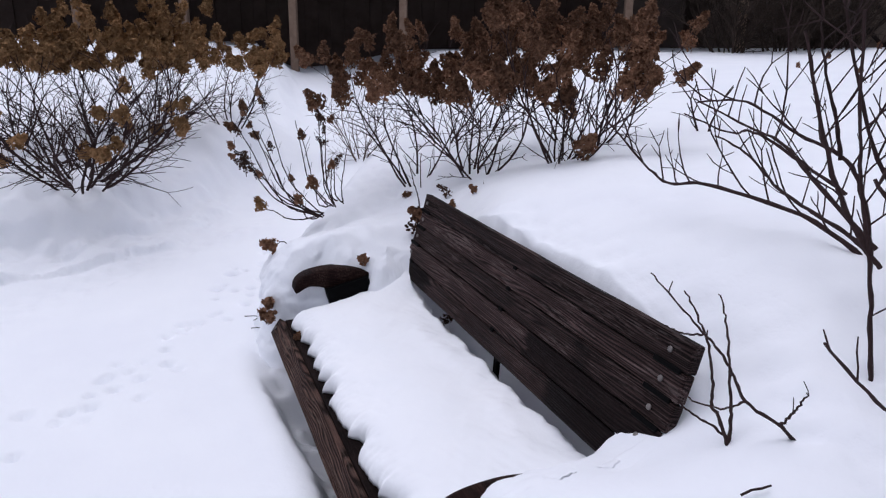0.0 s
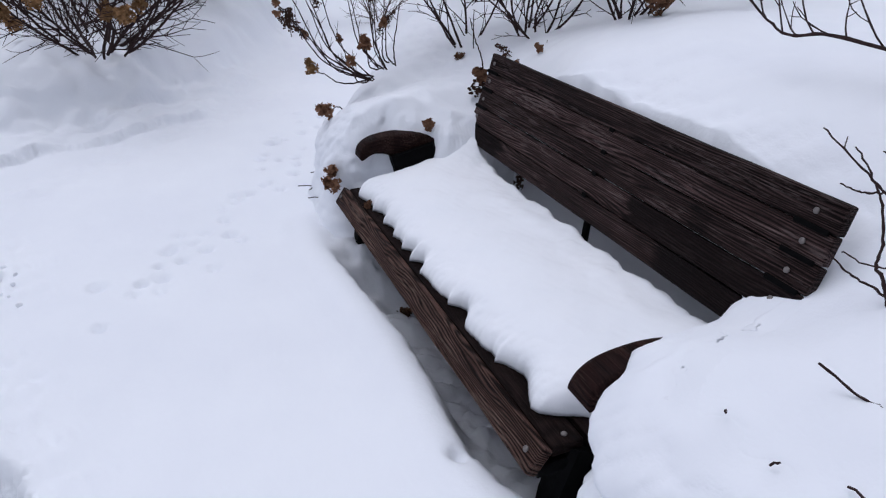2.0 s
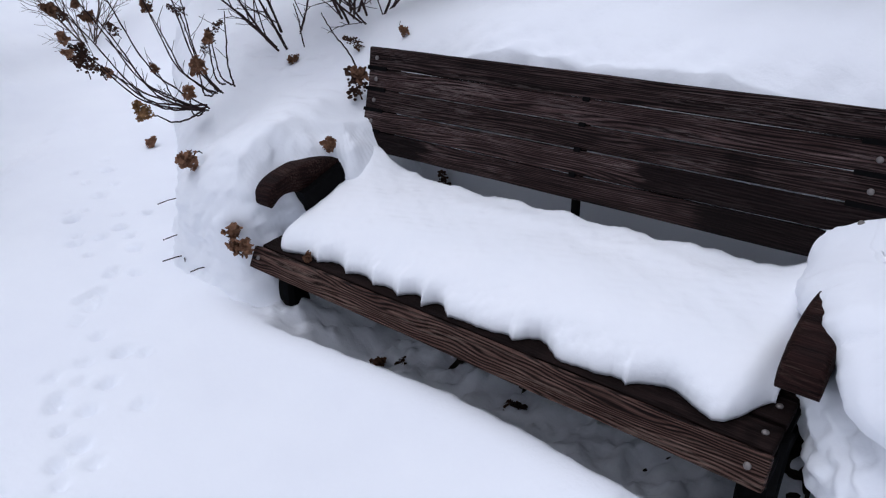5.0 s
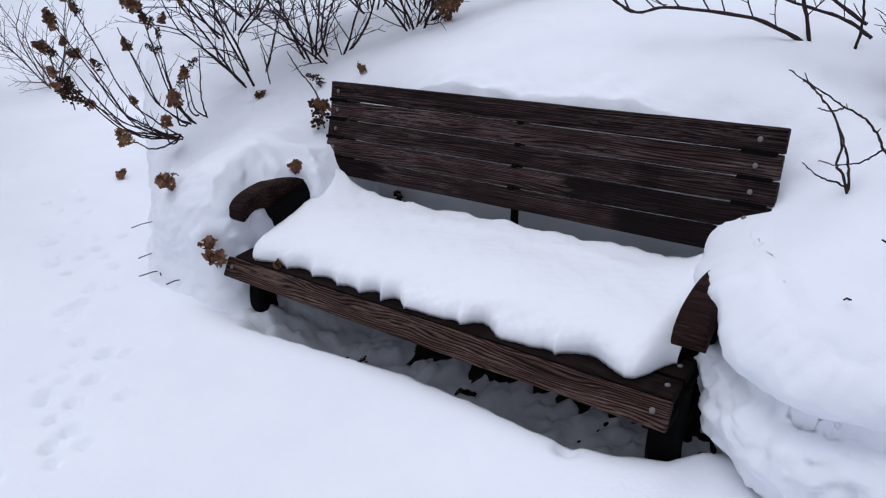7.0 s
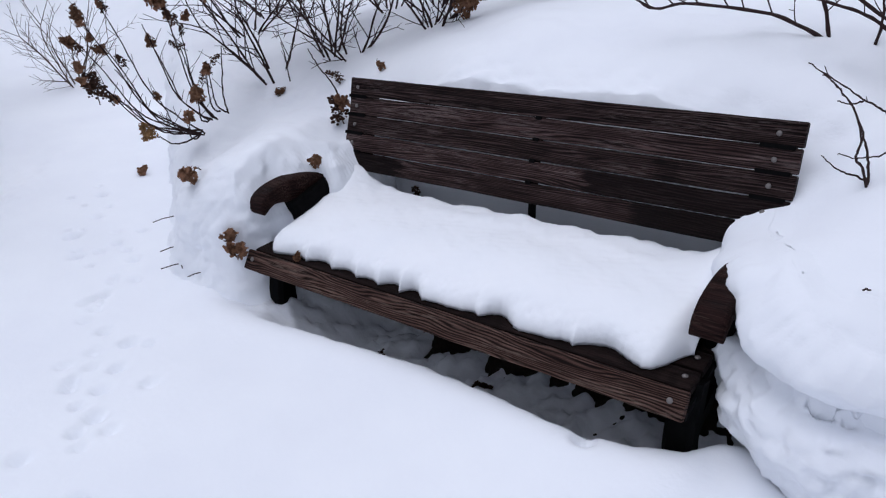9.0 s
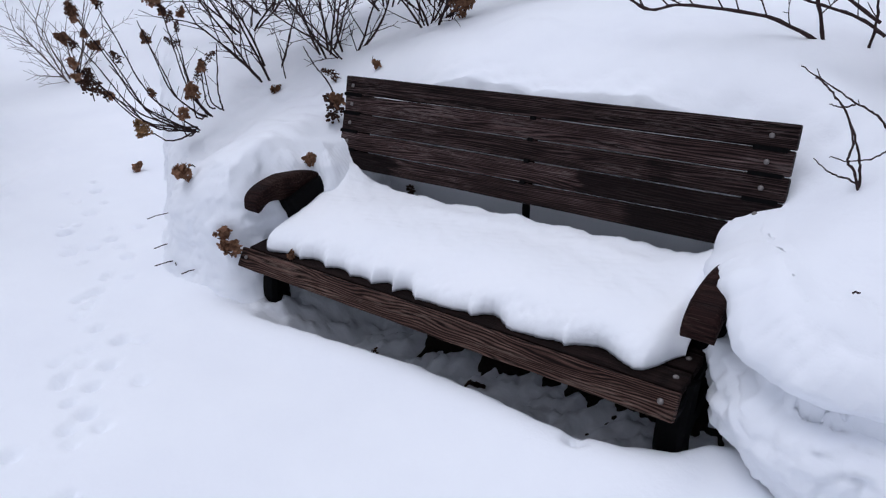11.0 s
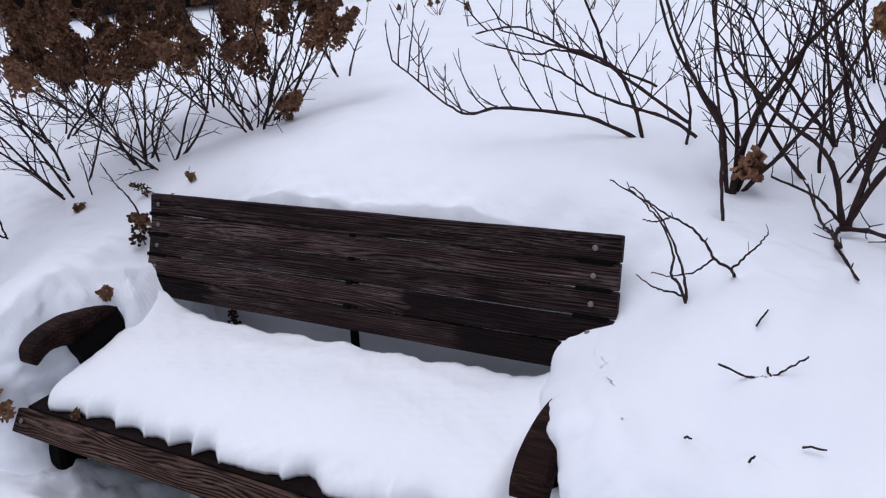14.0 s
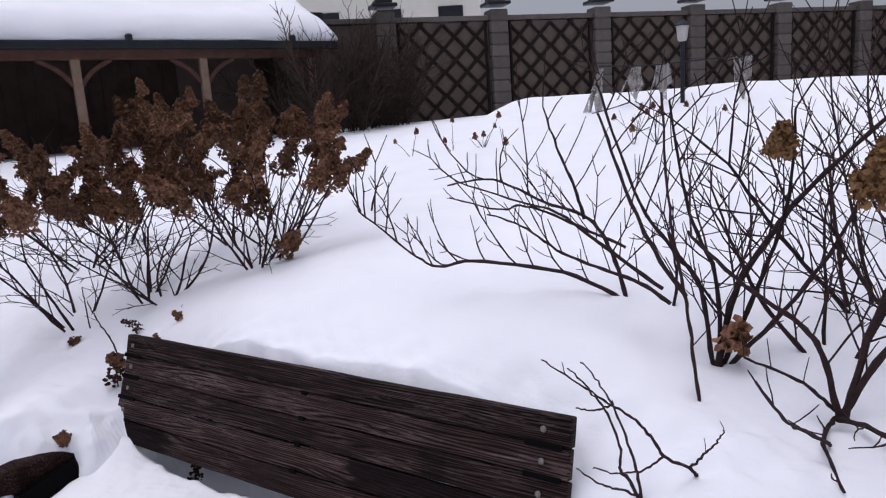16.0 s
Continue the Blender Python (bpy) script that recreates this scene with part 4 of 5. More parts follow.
# thin arching twigs beside the back
twig = thing("shrub", "thin arching bare twigs poking from the snow", "shrub", Matrix.Translation((1.075, 0.689, ground_z(1.075, 0.689) - 0.03)))
rng = random.Random(65)
branch(twig, rng, [(1.077, 0.69, 0.82), (1.058, 0.675, 0.88), (1.037, 0.664, 0.911), (1.043, 0.655, 0.965), (1.015, 0.656, 1.04), (0.975, 0.656, 1.09), (0.928, 0.656, 1.132)], 0.0042, 0.0016, BARK, 0)
branch(twig, rng, [(1.077, 0.69, 0.83), (1.068, 0.695, 0.89), (1.05, 0.70, 0.945), (1.01, 0.72, 1.02), (0.96, 0.75, 1.07), (0.909, 0.774, 1.103)], 0.0040, 0.0015, BARK, 0)
branch(twig, rng, [(1.077, 0.69, 0.84), (1.04, 0.665, 0.86), (1.0, 0.63, 0.885), (0.965, 0.60, 0.925)], 0.0032, 0.0014, BARK, 0)
branch(twig, rng, [(1.184, 0.76, 0.83), (1.184, 0.755, 0.875), (1.175, 0.715, 0.92), (1.14, 0.65, 0.97), (1.115, 0.632, 1.02), (1.08, 0.624, 1.056), (1.037, 0.619, 1.078), (0.97, 0.60, 1.125), (0.898, 0.58, 1.171)], 0.0045, 0.0015, BARK, 0.022, 0.12, 0)
branch(twig, rng, [(1.175, 0.71, 0.92), (1.21, 0.695, 0.97), (1.235, 0.68, 1.005), (1.252, 0.673, 1.039)], 0.003, 0.0014, BARK, 0.025, 0.05, 0)
branch(twig, rng, [(1.037, 0.619, 1.078), (1.01, 0.59, 1.073), (0.985, 0.56, 1.085)], 0.0024, 0.0013, BARK, 0)
branch(twig, rng, [(1.14, 0.65, 0.97), (1.10, 0.64, 0.935), (1.05, 0.62, 0.925), (1.0, 0.60, 0.935)], 0.0026, 0.0014, BARK, 0)
arc = thing("twig", "bare arched twig tip on the snow", "twig", Matrix.Translation((1.285, 0.42, ground_z(1.285, 0.42) - 0.02)))
branch(arc, rng, [(1.192, 0.352, 0.85), (1.24, 0.40, 0.805), (1.285, 0.42, 0.80), (1.32, 0.43, 0.82), (1.36, 0.444, 0.85)], 0.0025, 0.0018, BARK, 0.02, 0.1, 0)
branch(arc, rng, [(1.285, 0.42, 0.75), (1.29, 0.42, 0.80), (1.283, 0.425, 0.82)], 0.003, 0.002, BARK, 0)


# ---- loose snow lying against the bench ----
def snow_lip(label, outline, profile, seed, outward, rugged, slope=0.0):
    """A bank of snow swept along an outline: profile rows are (outward, height as a share of the top)."""
    line = spline([(x, y, 0) for x, y in outline], 380)
    rows = spline([(o, h, 0) for o, h in profile], 84)
    n1, n2 = len(line), len(rows)
    px, py = np.array([q.x for q in line]), np.array([q.y for q in line])
    tx, ty = np.gradient(px), np.gradient(py)
    for _ in range(6):
        tx[1:-1], ty[1:-1] = (tx[:-2] + tx[1:-1] + tx[2:]) / 3, (ty[:-2] + ty[1:-1] + ty[2:]) / 3
    ln = np.hypot(tx, ty)
    nx, ny = outward * ty / ln, -outward * tx / ln
    s_ = np.cumsum(ln)
    o = np.array([r.x for r in rows])[:, None]
    h = np.array([r.y for r in rows])[:, None]
    S, V = np.meshgrid(s_, np.linspace(0, 1, n2))
    free = smooth((o + 0.14) / 0.12) * np.ones_like(S)
    bulge = ((0.014 + 0.012 * (outward < 0)) * waves(S, V * 0.5, 0.42, seed, 2) + 0.006 * waves(S, V * 0.7, 0.09, seed + 1)) * free
    bx, by = px[None, :] + nx[None, :] * (o + bulge), py[None, :] + ny[None, :] * (o + bulge)
    zt = bed_top(px[None, :] - nx[None, :] * 0.08, py[None, :] - ny[None, :] * 0.08)
    lumps = (0.020 * waves(S, V * 1.3, 0.17, seed + 3, 3) + 0.009 * waves(S * 0.6, V * 2.2, 0.10, seed + 7, 2) + 0.0035 * waves(S, V * 1.6, 0.04, seed + 5)) * smooth((V - (0.45 if outward > 0 else 0.30)) / 0.12) * rugged
    lumps = lumps * smooth((S - 0.12) / 0.25)
    foot = slope * smooth((S - 0.75) / 0.35) * smooth((V - 0.52) / 0.40)
    lumps = lumps + foot
    bx, by = bx + nx[None, :] * lumps, by + ny[None, :] * lumps
    inner = smooth((-o - 0.05) / 0.06)
    z = 0.16 + (zt - 0.16) * h + (0.010 * waves(S, V * 0.8, 0.3, seed + 2) + 0.014 * waves(S, V * 0, 0.35, seed + 9, 2) * smooth((o + 0.06) / 0.05)) * free
    z = z * (1 - inner) + (bed_top(bx, by) + 0.012 * waves(bx, by, 1.1, 41, 2) * smooth((-o - 0.1) / 0.3) + 0.004 - 0.009 * np.clip((-o - 0.12) / 0.10, 0, 1)) * inner
    # where the inner rim folds over itself in a tight bend, it is sunk under the snow
    near = np.full(bx.shape, 9.0)
    for qx, qy in zip(px[::2], py[::2]):
        near = np.minimum(near, np.hypot(bx - qx, by - qy))
    z = z - 0.10 * smooth((-o - near - 0.008) / 0.02) * smooth((-o - 0.05) / 0.02)
    me = grid_mesh("snow_bank", s_, np.arange(n2), bx, by, z, SNOW)
    return tagged(new("snow_bank", me), label, "snow", kind="structure")


snow_lip("packed snow bank with an overhanging rounded cap beside the bench", RIGHT_LIP,
         [(-0.23, 1.0), (-0.175, 1.0), (-0.12, 1.0), (-0.08, 0.985), (-0.03, 0.94), (0.012, 0.86), (0.012, 0.78), (-0.03, 0.71), (-0.065, 0.66), (-0.05, 0.60), (0.0, 0.55), (0.02, 0.45), (0.01, 0.33), (-0.03, 0.2), (-0.09, 0.08), (-0.13, -0.25)], 81, 1, 0.8, 0.05)
snow_lip("rounded snow bank heaped over the armrest and beside the path", LEFT_LIP,
         [(-0.23, 1.0), (-0.175, 1.0), (-0.12, 1.0), (-0.08, 0.975), (-0.035, 0.91), (0.012, 0.80), (0.04, 0.67), (0.05, 0.54), (0.06, 0.40), (0.085, 0.25), (0.13, 0.11), (0.19, 0.0), (0.21, -0.25)], 91, -1, 0.35)

# ---- twigs, fallen heads and clods on the snow ----
def fallen(p, mesh, d, seed, label, scale=1.0):
    rng = random.Random(seed)
    ob = new("flower_head", mesh)
    ob.matrix_basis = Matrix.LocRotScale(Vector(p), Vector(d).to_track_quat("Z", "Y"), (scale,) * 3)
    return tagged(ob, label, "dry flower", "fallen flower heads")


for i, (x, y, z, sc) in enumerate([(-2.68, 0.63, None, 1.3), (-0.945, 0.0, 0.505, 1.35), (-0.850, 0.0, 0.465, 1.5), (-0.63, 0.06, 0.455, 0.7), (-0.5, 0.15, None, 1.2), (-1.2, 0.98, None, 1.0), (-0.97, 1.02, None, 0.9), (-1.55, 0.85, None, 1.0), (-0.955, 0.70, 0.80, 1.6), (-0.94, 0.72, 0.86, 1.4), (-0.86, 0.42, 0.69, 1.2), (-0.56, 0.70, 0.47, 1.1), (-0.98, 0.9, None, 0.8)]):
    fallen((x, y, ground_z(x, y) + 0.012 if z is None else z), (HEADS_SMALL + SEEDS)[(i * 2) % 6] if i > 4 else HEADS_SMALL[i % 3], (math.sin(i * 2.1), math.cos(i * 1.7), 0.6), 300 + i, "dry brown flower head caught in the snow", sc)
for i, (x, y) in enumerate([(-0.40, 0.20), (0.02, 0.24)]):
    fallen((x, y, ground_z(x, y) - 0.004), HEADS_DARK[i % 2], (math.sin(i), math.cos(i), 0.1), 340 + i, "dark dead plant clump in the hollow under the bench", 0.8 + 0.25 * (i % 3))
# dark sheet rising through the hollow's snow, in place of the deep shade there
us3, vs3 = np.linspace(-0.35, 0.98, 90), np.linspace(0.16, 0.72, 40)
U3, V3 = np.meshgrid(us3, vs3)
soil = new("soil", grid_mesh("soil", us3, vs3, U3, V3, -0.03 + 0.075 * smooth((V3 - 0.24) / 0.26) + 0.006 * waves(U3, V3, 0.2, 57), HOLLOW_SHADE))
tagged(soil, "dark sheet laid in as the shade at the back under the bench", "soil", kind="structure")
stalk = thing("hydrangea_stalk", "dry brown flower head on a bent stalk from the snow", "dry flower", Matrix.Translation((-1.30, 0.22, ground_z(-1.3, 0.22) - 0.05)))
rng = random.Random(67)
branch(stalk, rng, [(-1.26, 0.20, 0.60), (-1.24, 0.13, 0.70), (-1.22, 0.085, 0.70)], 0.003, 0.002, BARK, 0)
head(stalk, HEADS_SMALL[1], (-1.21, 0.075, 0.695), (0.3, -0.6, 0.3), rng, 1.6)
for i, (ax, ay, bx, by) in enumerate([(-1.86, 0.30, -1.78, 0.36), (-1.52, 0.12, -1.44, 0.18), (-1.36, 0.02, -1.25, 0.09), (-1.33, 0.10, -1.24, 0.0), (-1.18, 0.03, -1.11, 0.05), (1.15, 0.20, 1.165, 0.185), (1.27, 0.19, 1.28, 0.20), (1.36, 0.26, 1.40, 0.25), (-0.75, -1.55, -0.70, -1.57), (1.25, 0.55, 1.27, 0.60)]):
    a, b = Vector((ax, ay, ground_z(ax, ay) + 0.012)), Vector((bx, by, ground_z(bx, by) + 0.016))
    if i < 5:
        a.z = b.z = min(a.z, b.z, 0.29)
        a, b = a + Vector((-0.02, -0.09, 0.03)), b + Vector((-0.02, -0.04, 0.05))
    if 5 <= i < 8:
        a.z = b.z = float(bed_top(np.array([ax]), np.array([ay]))[0]) + 0.012
        b.z += 0.012
    bm = bmesh.new()
    knobby(bm, [a, a.lerp(b, 0.35) + Vector((0, 0, 0.004)), a.lerp(b, 0.7), b], 0.0026, 0.0018)
    solo("twig", bm, BARK, "short broken twig lying on the snow", "twig", group="broken twigs")
sprig = thing("shrub", "thin bare sprigs beside the bench back", "shrub", Matrix.Translation((-0.98, 0.74, ground_z(-0.98, 0.74))))
branch(sprig, rng, [(-0.97, 0.74, 0.82), (-1.02, 0.74, 0.93), (-1.10, 0.74, 1.01), (-1.15, 0.74, 1.08)], 0.0035, 0.002, BARK, 0.04, 0.2, 0)
branch(sprig, rng, [(-1.30, 1.10, 0.88), (-1.15, 1.12, 0.93), (-1.0, 1.18, 0.97)], 0.0035, 0.002, BARK, 0.04, 0.15, 0)
branch(sprig, rng, [(-1.55, 0.95, 0.86), (-1.56, 0.95, 1.0), (-1.60, 0.97, 1.05)], 0.003, 0.0018, BARK, 0.05, 0.08, 0)
for i in range(60):
    prng.seed(500 + i)
    k = prng.uniform(0, 1)
    x, y = -0.95 + 1.2 * k + prng.gauss(0, 0.06), -1.42 + 0.12 * math.sin(7 * k) + prng.gauss(0, 0.07)
    r = prng.uniform(0.004, 0.012) * (1 + 1.2 * (i % 9 == 0)) if i else 0.035
    bm = bmesh.new()
    bmesh.ops.create_icosphere(bm, subdivisions=2, radius=r)
    for v in bm.verts:
        v.co *= 1 + 0.35 * noise.noise(v.co * (1.3 / r) + Vector((i, 0, 0)))
    solo("snow_clod", bm, SNOW_SEAT, "loose clod of white snow on the trodden ice", "snow", Matrix.Translation((x, y, ground_z(x, y) + r * 0.4)), "loose clods", smooth=True)

for i, (x, y) in enumerate([(-0.62, -1.55), (-0.95, -1.75), (-0.78, -1.92), (-0.45, -1.66), (-0.12, -1.45), (-1.0, -1.5), (0.12, -1.42), (-0.3, -1.8), (-0.9, -2.2)]):
    rng = random.Random(900 + i)
    bm = bmesh.new()
    rows = [[bm.verts.new((0.012 * (u - 1) + rng.gauss(0, 0.002), 0.006 * v * (1 - 0.3 * abs(u - 1)), 0.004 * (u - 1) ** 2 + rng.gauss(0, 0.0012))) for v in (-1, 0, 1)] for u in range(4)]
    for r0, r1 in zip(rows, rows[1:]):
        for k in range(2):
            bm.faces.new((r0[k], r0[k + 1], r1[k + 1], r1[k]))
    bmesh.ops.solidify(bm, geom=bm.faces[:], thickness=0.0015)
    solo("leaf_scrap", bm, PETAL_DARK, "small curled brown leaf scrap on the trodden ice", "leaf", pose(x, y, ground_z(x, y) + 0.004, rng.uniform(-15, 15), rng.uniform(-15, 15), rng.uniform(0, 360)), "leaf scraps")

# ---- the garden's edge: wall, shelter, lamp ----
WALL = plain_material("grey_brown_wall", (0.068, 0.052, 0.045), (0.115, 0.090, 0.080), 5, 0.9, 0, 0.4, 0.01)
BLOCK = plain_material("grey_stone_block", (0.080, 0.070, 0.064), (0.135, 0.120, 0.110), 9, 0.9, 0, 0.5, 0.01, 0.15)
PANEL = plain_material("grey_panel_boards", (0.085, 0.066, 0.054), (0.155, 0.122, 0.100), 3, 0.9, 0, 0.4, 0.01)
LATTICE = plain_material("dark_lattice_wood", (0.009, 0.006, 0.006), (0.020, 0.014, 0.013), 12, 0.8)
POST = plain_material("pale_weathered_post", (0.16, 0.105, 0.075), (0.28, 0.20, 0.15), 9, 0.8, 0, 0.4, 0.005)
BEAM = plain_material("brown_beam", (0.06, 0.03, 0.022), (0.12, 0.065, 0.05), 8, 0.75)
GUTTER = plain_material("dark_gutter", (0.014, 0.016, 0.02), (0.028, 0.03, 0.036), 8, 0.5)
DARK = plain_material("dark_boards", (0.030, 0.021, 0.018), (0.068, 0.048, 0.041), 4, 0.9)
CREAM = plain_material("cream_render", (0.62, 0.60, 0.54), (0.72, 0.70, 0.64), 1.5, 0.9)
CLOTH = plain_material("grey_netting", (0.30, 0.28, 0.27), (0.48, 0.46, 0.44), 30, 0.9, 0, 0.6, 0.01)
n, l = CLOTH.node_tree.nodes, CLOTH.node_tree.links
see = n.new("ShaderNodeBsdfTransparent")
blend = n.new("ShaderNodeMixShader")
holes = noise_node(n, l, n.new("ShaderNodeTexCoord").outputs["Object"], 9, 4, 0.7)
gaps = ramp(n, l, holes.outputs[0], [(0.42, (0.15, 0.15, 0.15)), (0.62, (0.85, 0.85, 0.85))])
l.new(gaps.outputs[0], blend.inputs[0])
l.new(n["Principled BSDF"].outputs[0], blend.inputs[1])
l.new(see.outputs[0], blend.inputs[2])
l.new(blend.outputs[0], n["Material Output"].inputs[0])
GLASS = plain_material("frosted_lamp_glass", (0.35, 0.34, 0.32), (0.5, 0.49, 0.47), 10, 0.3)

along = Vector((1.6, 1.88, 0)).normalized()
turn = math.degrees(math.atan2(along.y, along.x))
fence = thing("garden_wall", "grey block garden wall with dark wooden lattice panels", "fence", pose(-7.44, 11.12, 0, 0, 0, turn))
BAY, TOP = 2.46, 3.72
bm = bmesh.new()
box(bm, (0.40, 0.40, 0.235), None, 0.02, 1)
block = finish(bm, "block", BLOCK)
bm = bmesh.new()
box(bm, (0.03, 0.068, 1.0), None, 0.006, 1)
lath = finish(bm, "lattice_slat", LATTICE)
for k in range(-2, 9):
    x0 = k * BAY
    if k >= 0:
        bm = bmesh.new()
        box(bm, (0.36, 0.36, 2.9), pose(x0, 0, 2.45))
        post = part("post", bm, WALL, fence)
        for j in range(12):
            b = new("block", block)
            b.parent = post
            b.matrix_basis = pose(x0, 0, 1.12 + 0.245 * j, 0, 0, (j * 37 % 5 - 2) * 0.4)
        bm = bmesh.new()
        box(bm, (0.52, 0.52, 0.07), pose(x0, 0, 4.06), 0.015, 1)
        box(bm, (0.36, 0.36, 0.10), pose(x0, 0, 4.14), 0.03, 1)
        part("post_cap", bm, GUTTER, fence, "dark post cap")
    if k < 8:
        cx = x0 + BAY / 2
        bm = bmesh.new()
        box(bm, (BAY - 0.40, 0.16, 2.7), pose(cx, 0.05, 2.35))
        panel = part("panel", bm, WALL if k < 0 else PANEL, fence)
        bm = bmesh.new()
        box(bm, (BAY - 0.40, 0.24, 0.10), pose(cx, 0.02, TOP + 0.05), 0.01, 1)
        part("coping", bm, BLOCK, fence)
        if k < 0:
            continue
        w, lo, hi = BAY - 0.50, 1.25, TOP - 0.02
        for half in (-1, 1):
            mid = cx + half * w / 4
            bm = bmesh.new()
            box(bm, (0.05, 0.05, hi - lo), pose(cx + half * (w / 2 - 0.03), -0.075, (lo + hi) / 2), 0.005, 1)
            part("lattice_frame", bm, LATTICE, fence)
            for sg in (1, -1):
                for j in range(-2, 8):
                    c = lo + j * 0.48
                    hw = w / 4 - 0.01
                    za, zb = (c - hw, c + hw) if sg > 0 else (c + hw, c - hw)
                    xa, xb = mid - hw, mid + hw
                    pa, pb = Vector((xa, 0, za)), Vector((xb, 0, zb))
                    d = pb - pa
                    ta, tb = 0.0, 1.0
                    for lim, upper in ((lo, False), (hi, True)):
                        t = (lim - pa.z) / d.z
                        if (d.z > 0) == upper:
                            tb = min(tb, t)
                        else:
                            ta = max(ta, t)
                    if tb - ta < 0.08:
                        continue
                    qa, qb = pa + d * ta, pa + d * tb
                    ob = new("lattice_slat", lath)
                    ob.parent = panel
                    ob.matrix_basis = Matrix.LocRotScale(Vector(((qa.x + qb.x) / 2, -0.065 - 0.02 * (sg > 0), (qa.z + qb.z) / 2)), (qb - qa).to_track_quat("Z", "Y"), (1, 1, (qb - qa).length))

# open shelter with a snowy lean-to roof
ex = Vector((0.413, 0.911, 0))
turn2 = math.degrees(math.atan2(ex.y, ex.x))
shelter = thing("garden_shelter", "long open wooden garden shelter with dark back wall", "shelter", pose(-7.33, 8.74, 0, 0, 0, turn2))
LONG = 15.5
for k in range(8):
    bm = bmesh.new()
    box(bm, (0.13, 0.13, 2.0), pose(-k * 1.88, 0, 1.98, 0, 0, 0), 0.012, 1)
    part("post", bm, POST, shelter, "pale weathered timber post")
    for sg in ((-1,) if k == 0 else (1, -1)):
        bm = bmesh.new()
        sweep(bm, spline([(-k * 1.88, 0, 2.5), (-k * 1.88 + sg * 0.22, 0, 2.78), (-k * 1.88 + sg * 0.5, 0, 2.95)], 8), 0.035, 0.035, (0, 1, 0))
        part("brace", bm, BEAM, shelter)
bm = bmesh.new()
box(bm, (LONG, 0.16, 0.16), pose(0.25 - LONG / 2, 0, 3.03), 0.01, 1)
part("beam", bm, BEAM, shelter, "reddish brown eaves beam")
bm = bmesh.new()
box(bm, (LONG + 0.2, 0.14, 0.13), pose(0.33 - LONG / 2, -0.24, 3.14), 0.03, 2)
part("gutter", bm, GUTTER, shelter, "dark gutter along the eaves")
for k in range(5):
    bm = bmesh.new()
    box(bm, (0.10, 0.10, 0.16), pose(-0.4 - k * 2.6, -0.26, 3.22), 0.02, 1)
    part("gutter_bracket", bm, GUTTER, shelter)
bm = bmesh.new()
box(bm, (LONG + 0.2, 3.3, 0.08), pose(0.33 - LONG / 2, 1.28, 3.82, 24), 0.01, 1)
part("roof", bm, DARK, shelter)
for k in range(-4, int(LONG / 0.26)):
    bm = bmesh.new()
    box(bm, (0.275, 0.05, 3.4), pose(0.1 - k * 0.26, 2.2 + 0.025 * (k % 2), 2.4), 0.008, 1)
    part("board", bm, DARK, shelter)
us2, vs2 = np.linspace(0.45, 0.33 - LONG - 0.1, 120), np.linspace(0, 1, 30)
U2, V2 = np.meshgrid(us2, vs2)
dd = V2 * 3.25
lipv = 1 - np.exp(-dd / 0.10)
endv = 1 - np.exp(-np.maximum(0.45 - U2, 0) / 0.12)
yy2 = -0.26 + dd * math.cos(radians(24)) + 0.03 * waves(U2, V2 * 2, 0.7, 91)
zz2 = 3.22 + dd * math.sin(radians(24)) + 0.34 * lipv * (0.25 + 0.75 * endv) + 0.03 * waves(U2, V2 * 3, 1.1, 92)
rs = new("roof_snow", grid_mesh("roof_snow", us2, vs2, U2, yy2, zz2, SNOW_SEAT))
rs.matrix_basis = shelter.matrix_basis.copy()
sol = rs.modifiers.new("thickness", "SOLIDIFY")
sol.thickness, sol.offset = 0.06, 1
tagged(rs, "deep white snow lying on the shelter roof", "snow")

# bare dark thicket before the shelter and the first bays of the wall
for k, (bx, by) in enumerate([(-7.0, 8.3), (-6.7, 9.0), (-6.9, 9.7), (-6.7, 10.3), (-7.1, 10.6)]):
    shrub("shrub", "dense dark leafless thicket against the garden wall", (bx, by), 10, 2.0, 0.75, 800 + k, BARK_DARK, 2, 0.016, None, 0, 1, (0, 0, 0.2), 0.3, 0.3, group="thicket along the wall")

# a second shelter beyond the end of the wall
hut = thing("garden_hut", "dark open hut with a snow covered roof", "hut", pose(5.35, 19.85, 0, 0, 0, -6))
for px in (-2.4, -0.6, 1.2, 3.0):
    bm = bmesh.new()
    box(bm, (0.12, 0.12, 2.0), pose(px, -1.2, 2.3), 0.01, 1)
    part("post", bm, BEAM, hut)
bm = bmesh.new()
box(bm, (6.0, 0.12, 2.4), pose(0.3, 0.6, 2.4))
part("back_wall", bm, DARK, hut)
bm = bmesh.new()
box(bm, (6.4, 2.6, 0.12), pose(0.3, -0.3, 3.45, 12), 0.01, 1)
part("roof", bm, DARK, hut)
bm = bmesh.new()
box(bm, (6.5, 2.7, 0.34), pose(0.3, -0.3, 3.72, 12), 0.12, 4)
cap = solo("roof_snow", bm, SNOW_SEAT, "thick white snow on the hut roof", "snow", hut.matrix_basis.copy(), smooth=True)

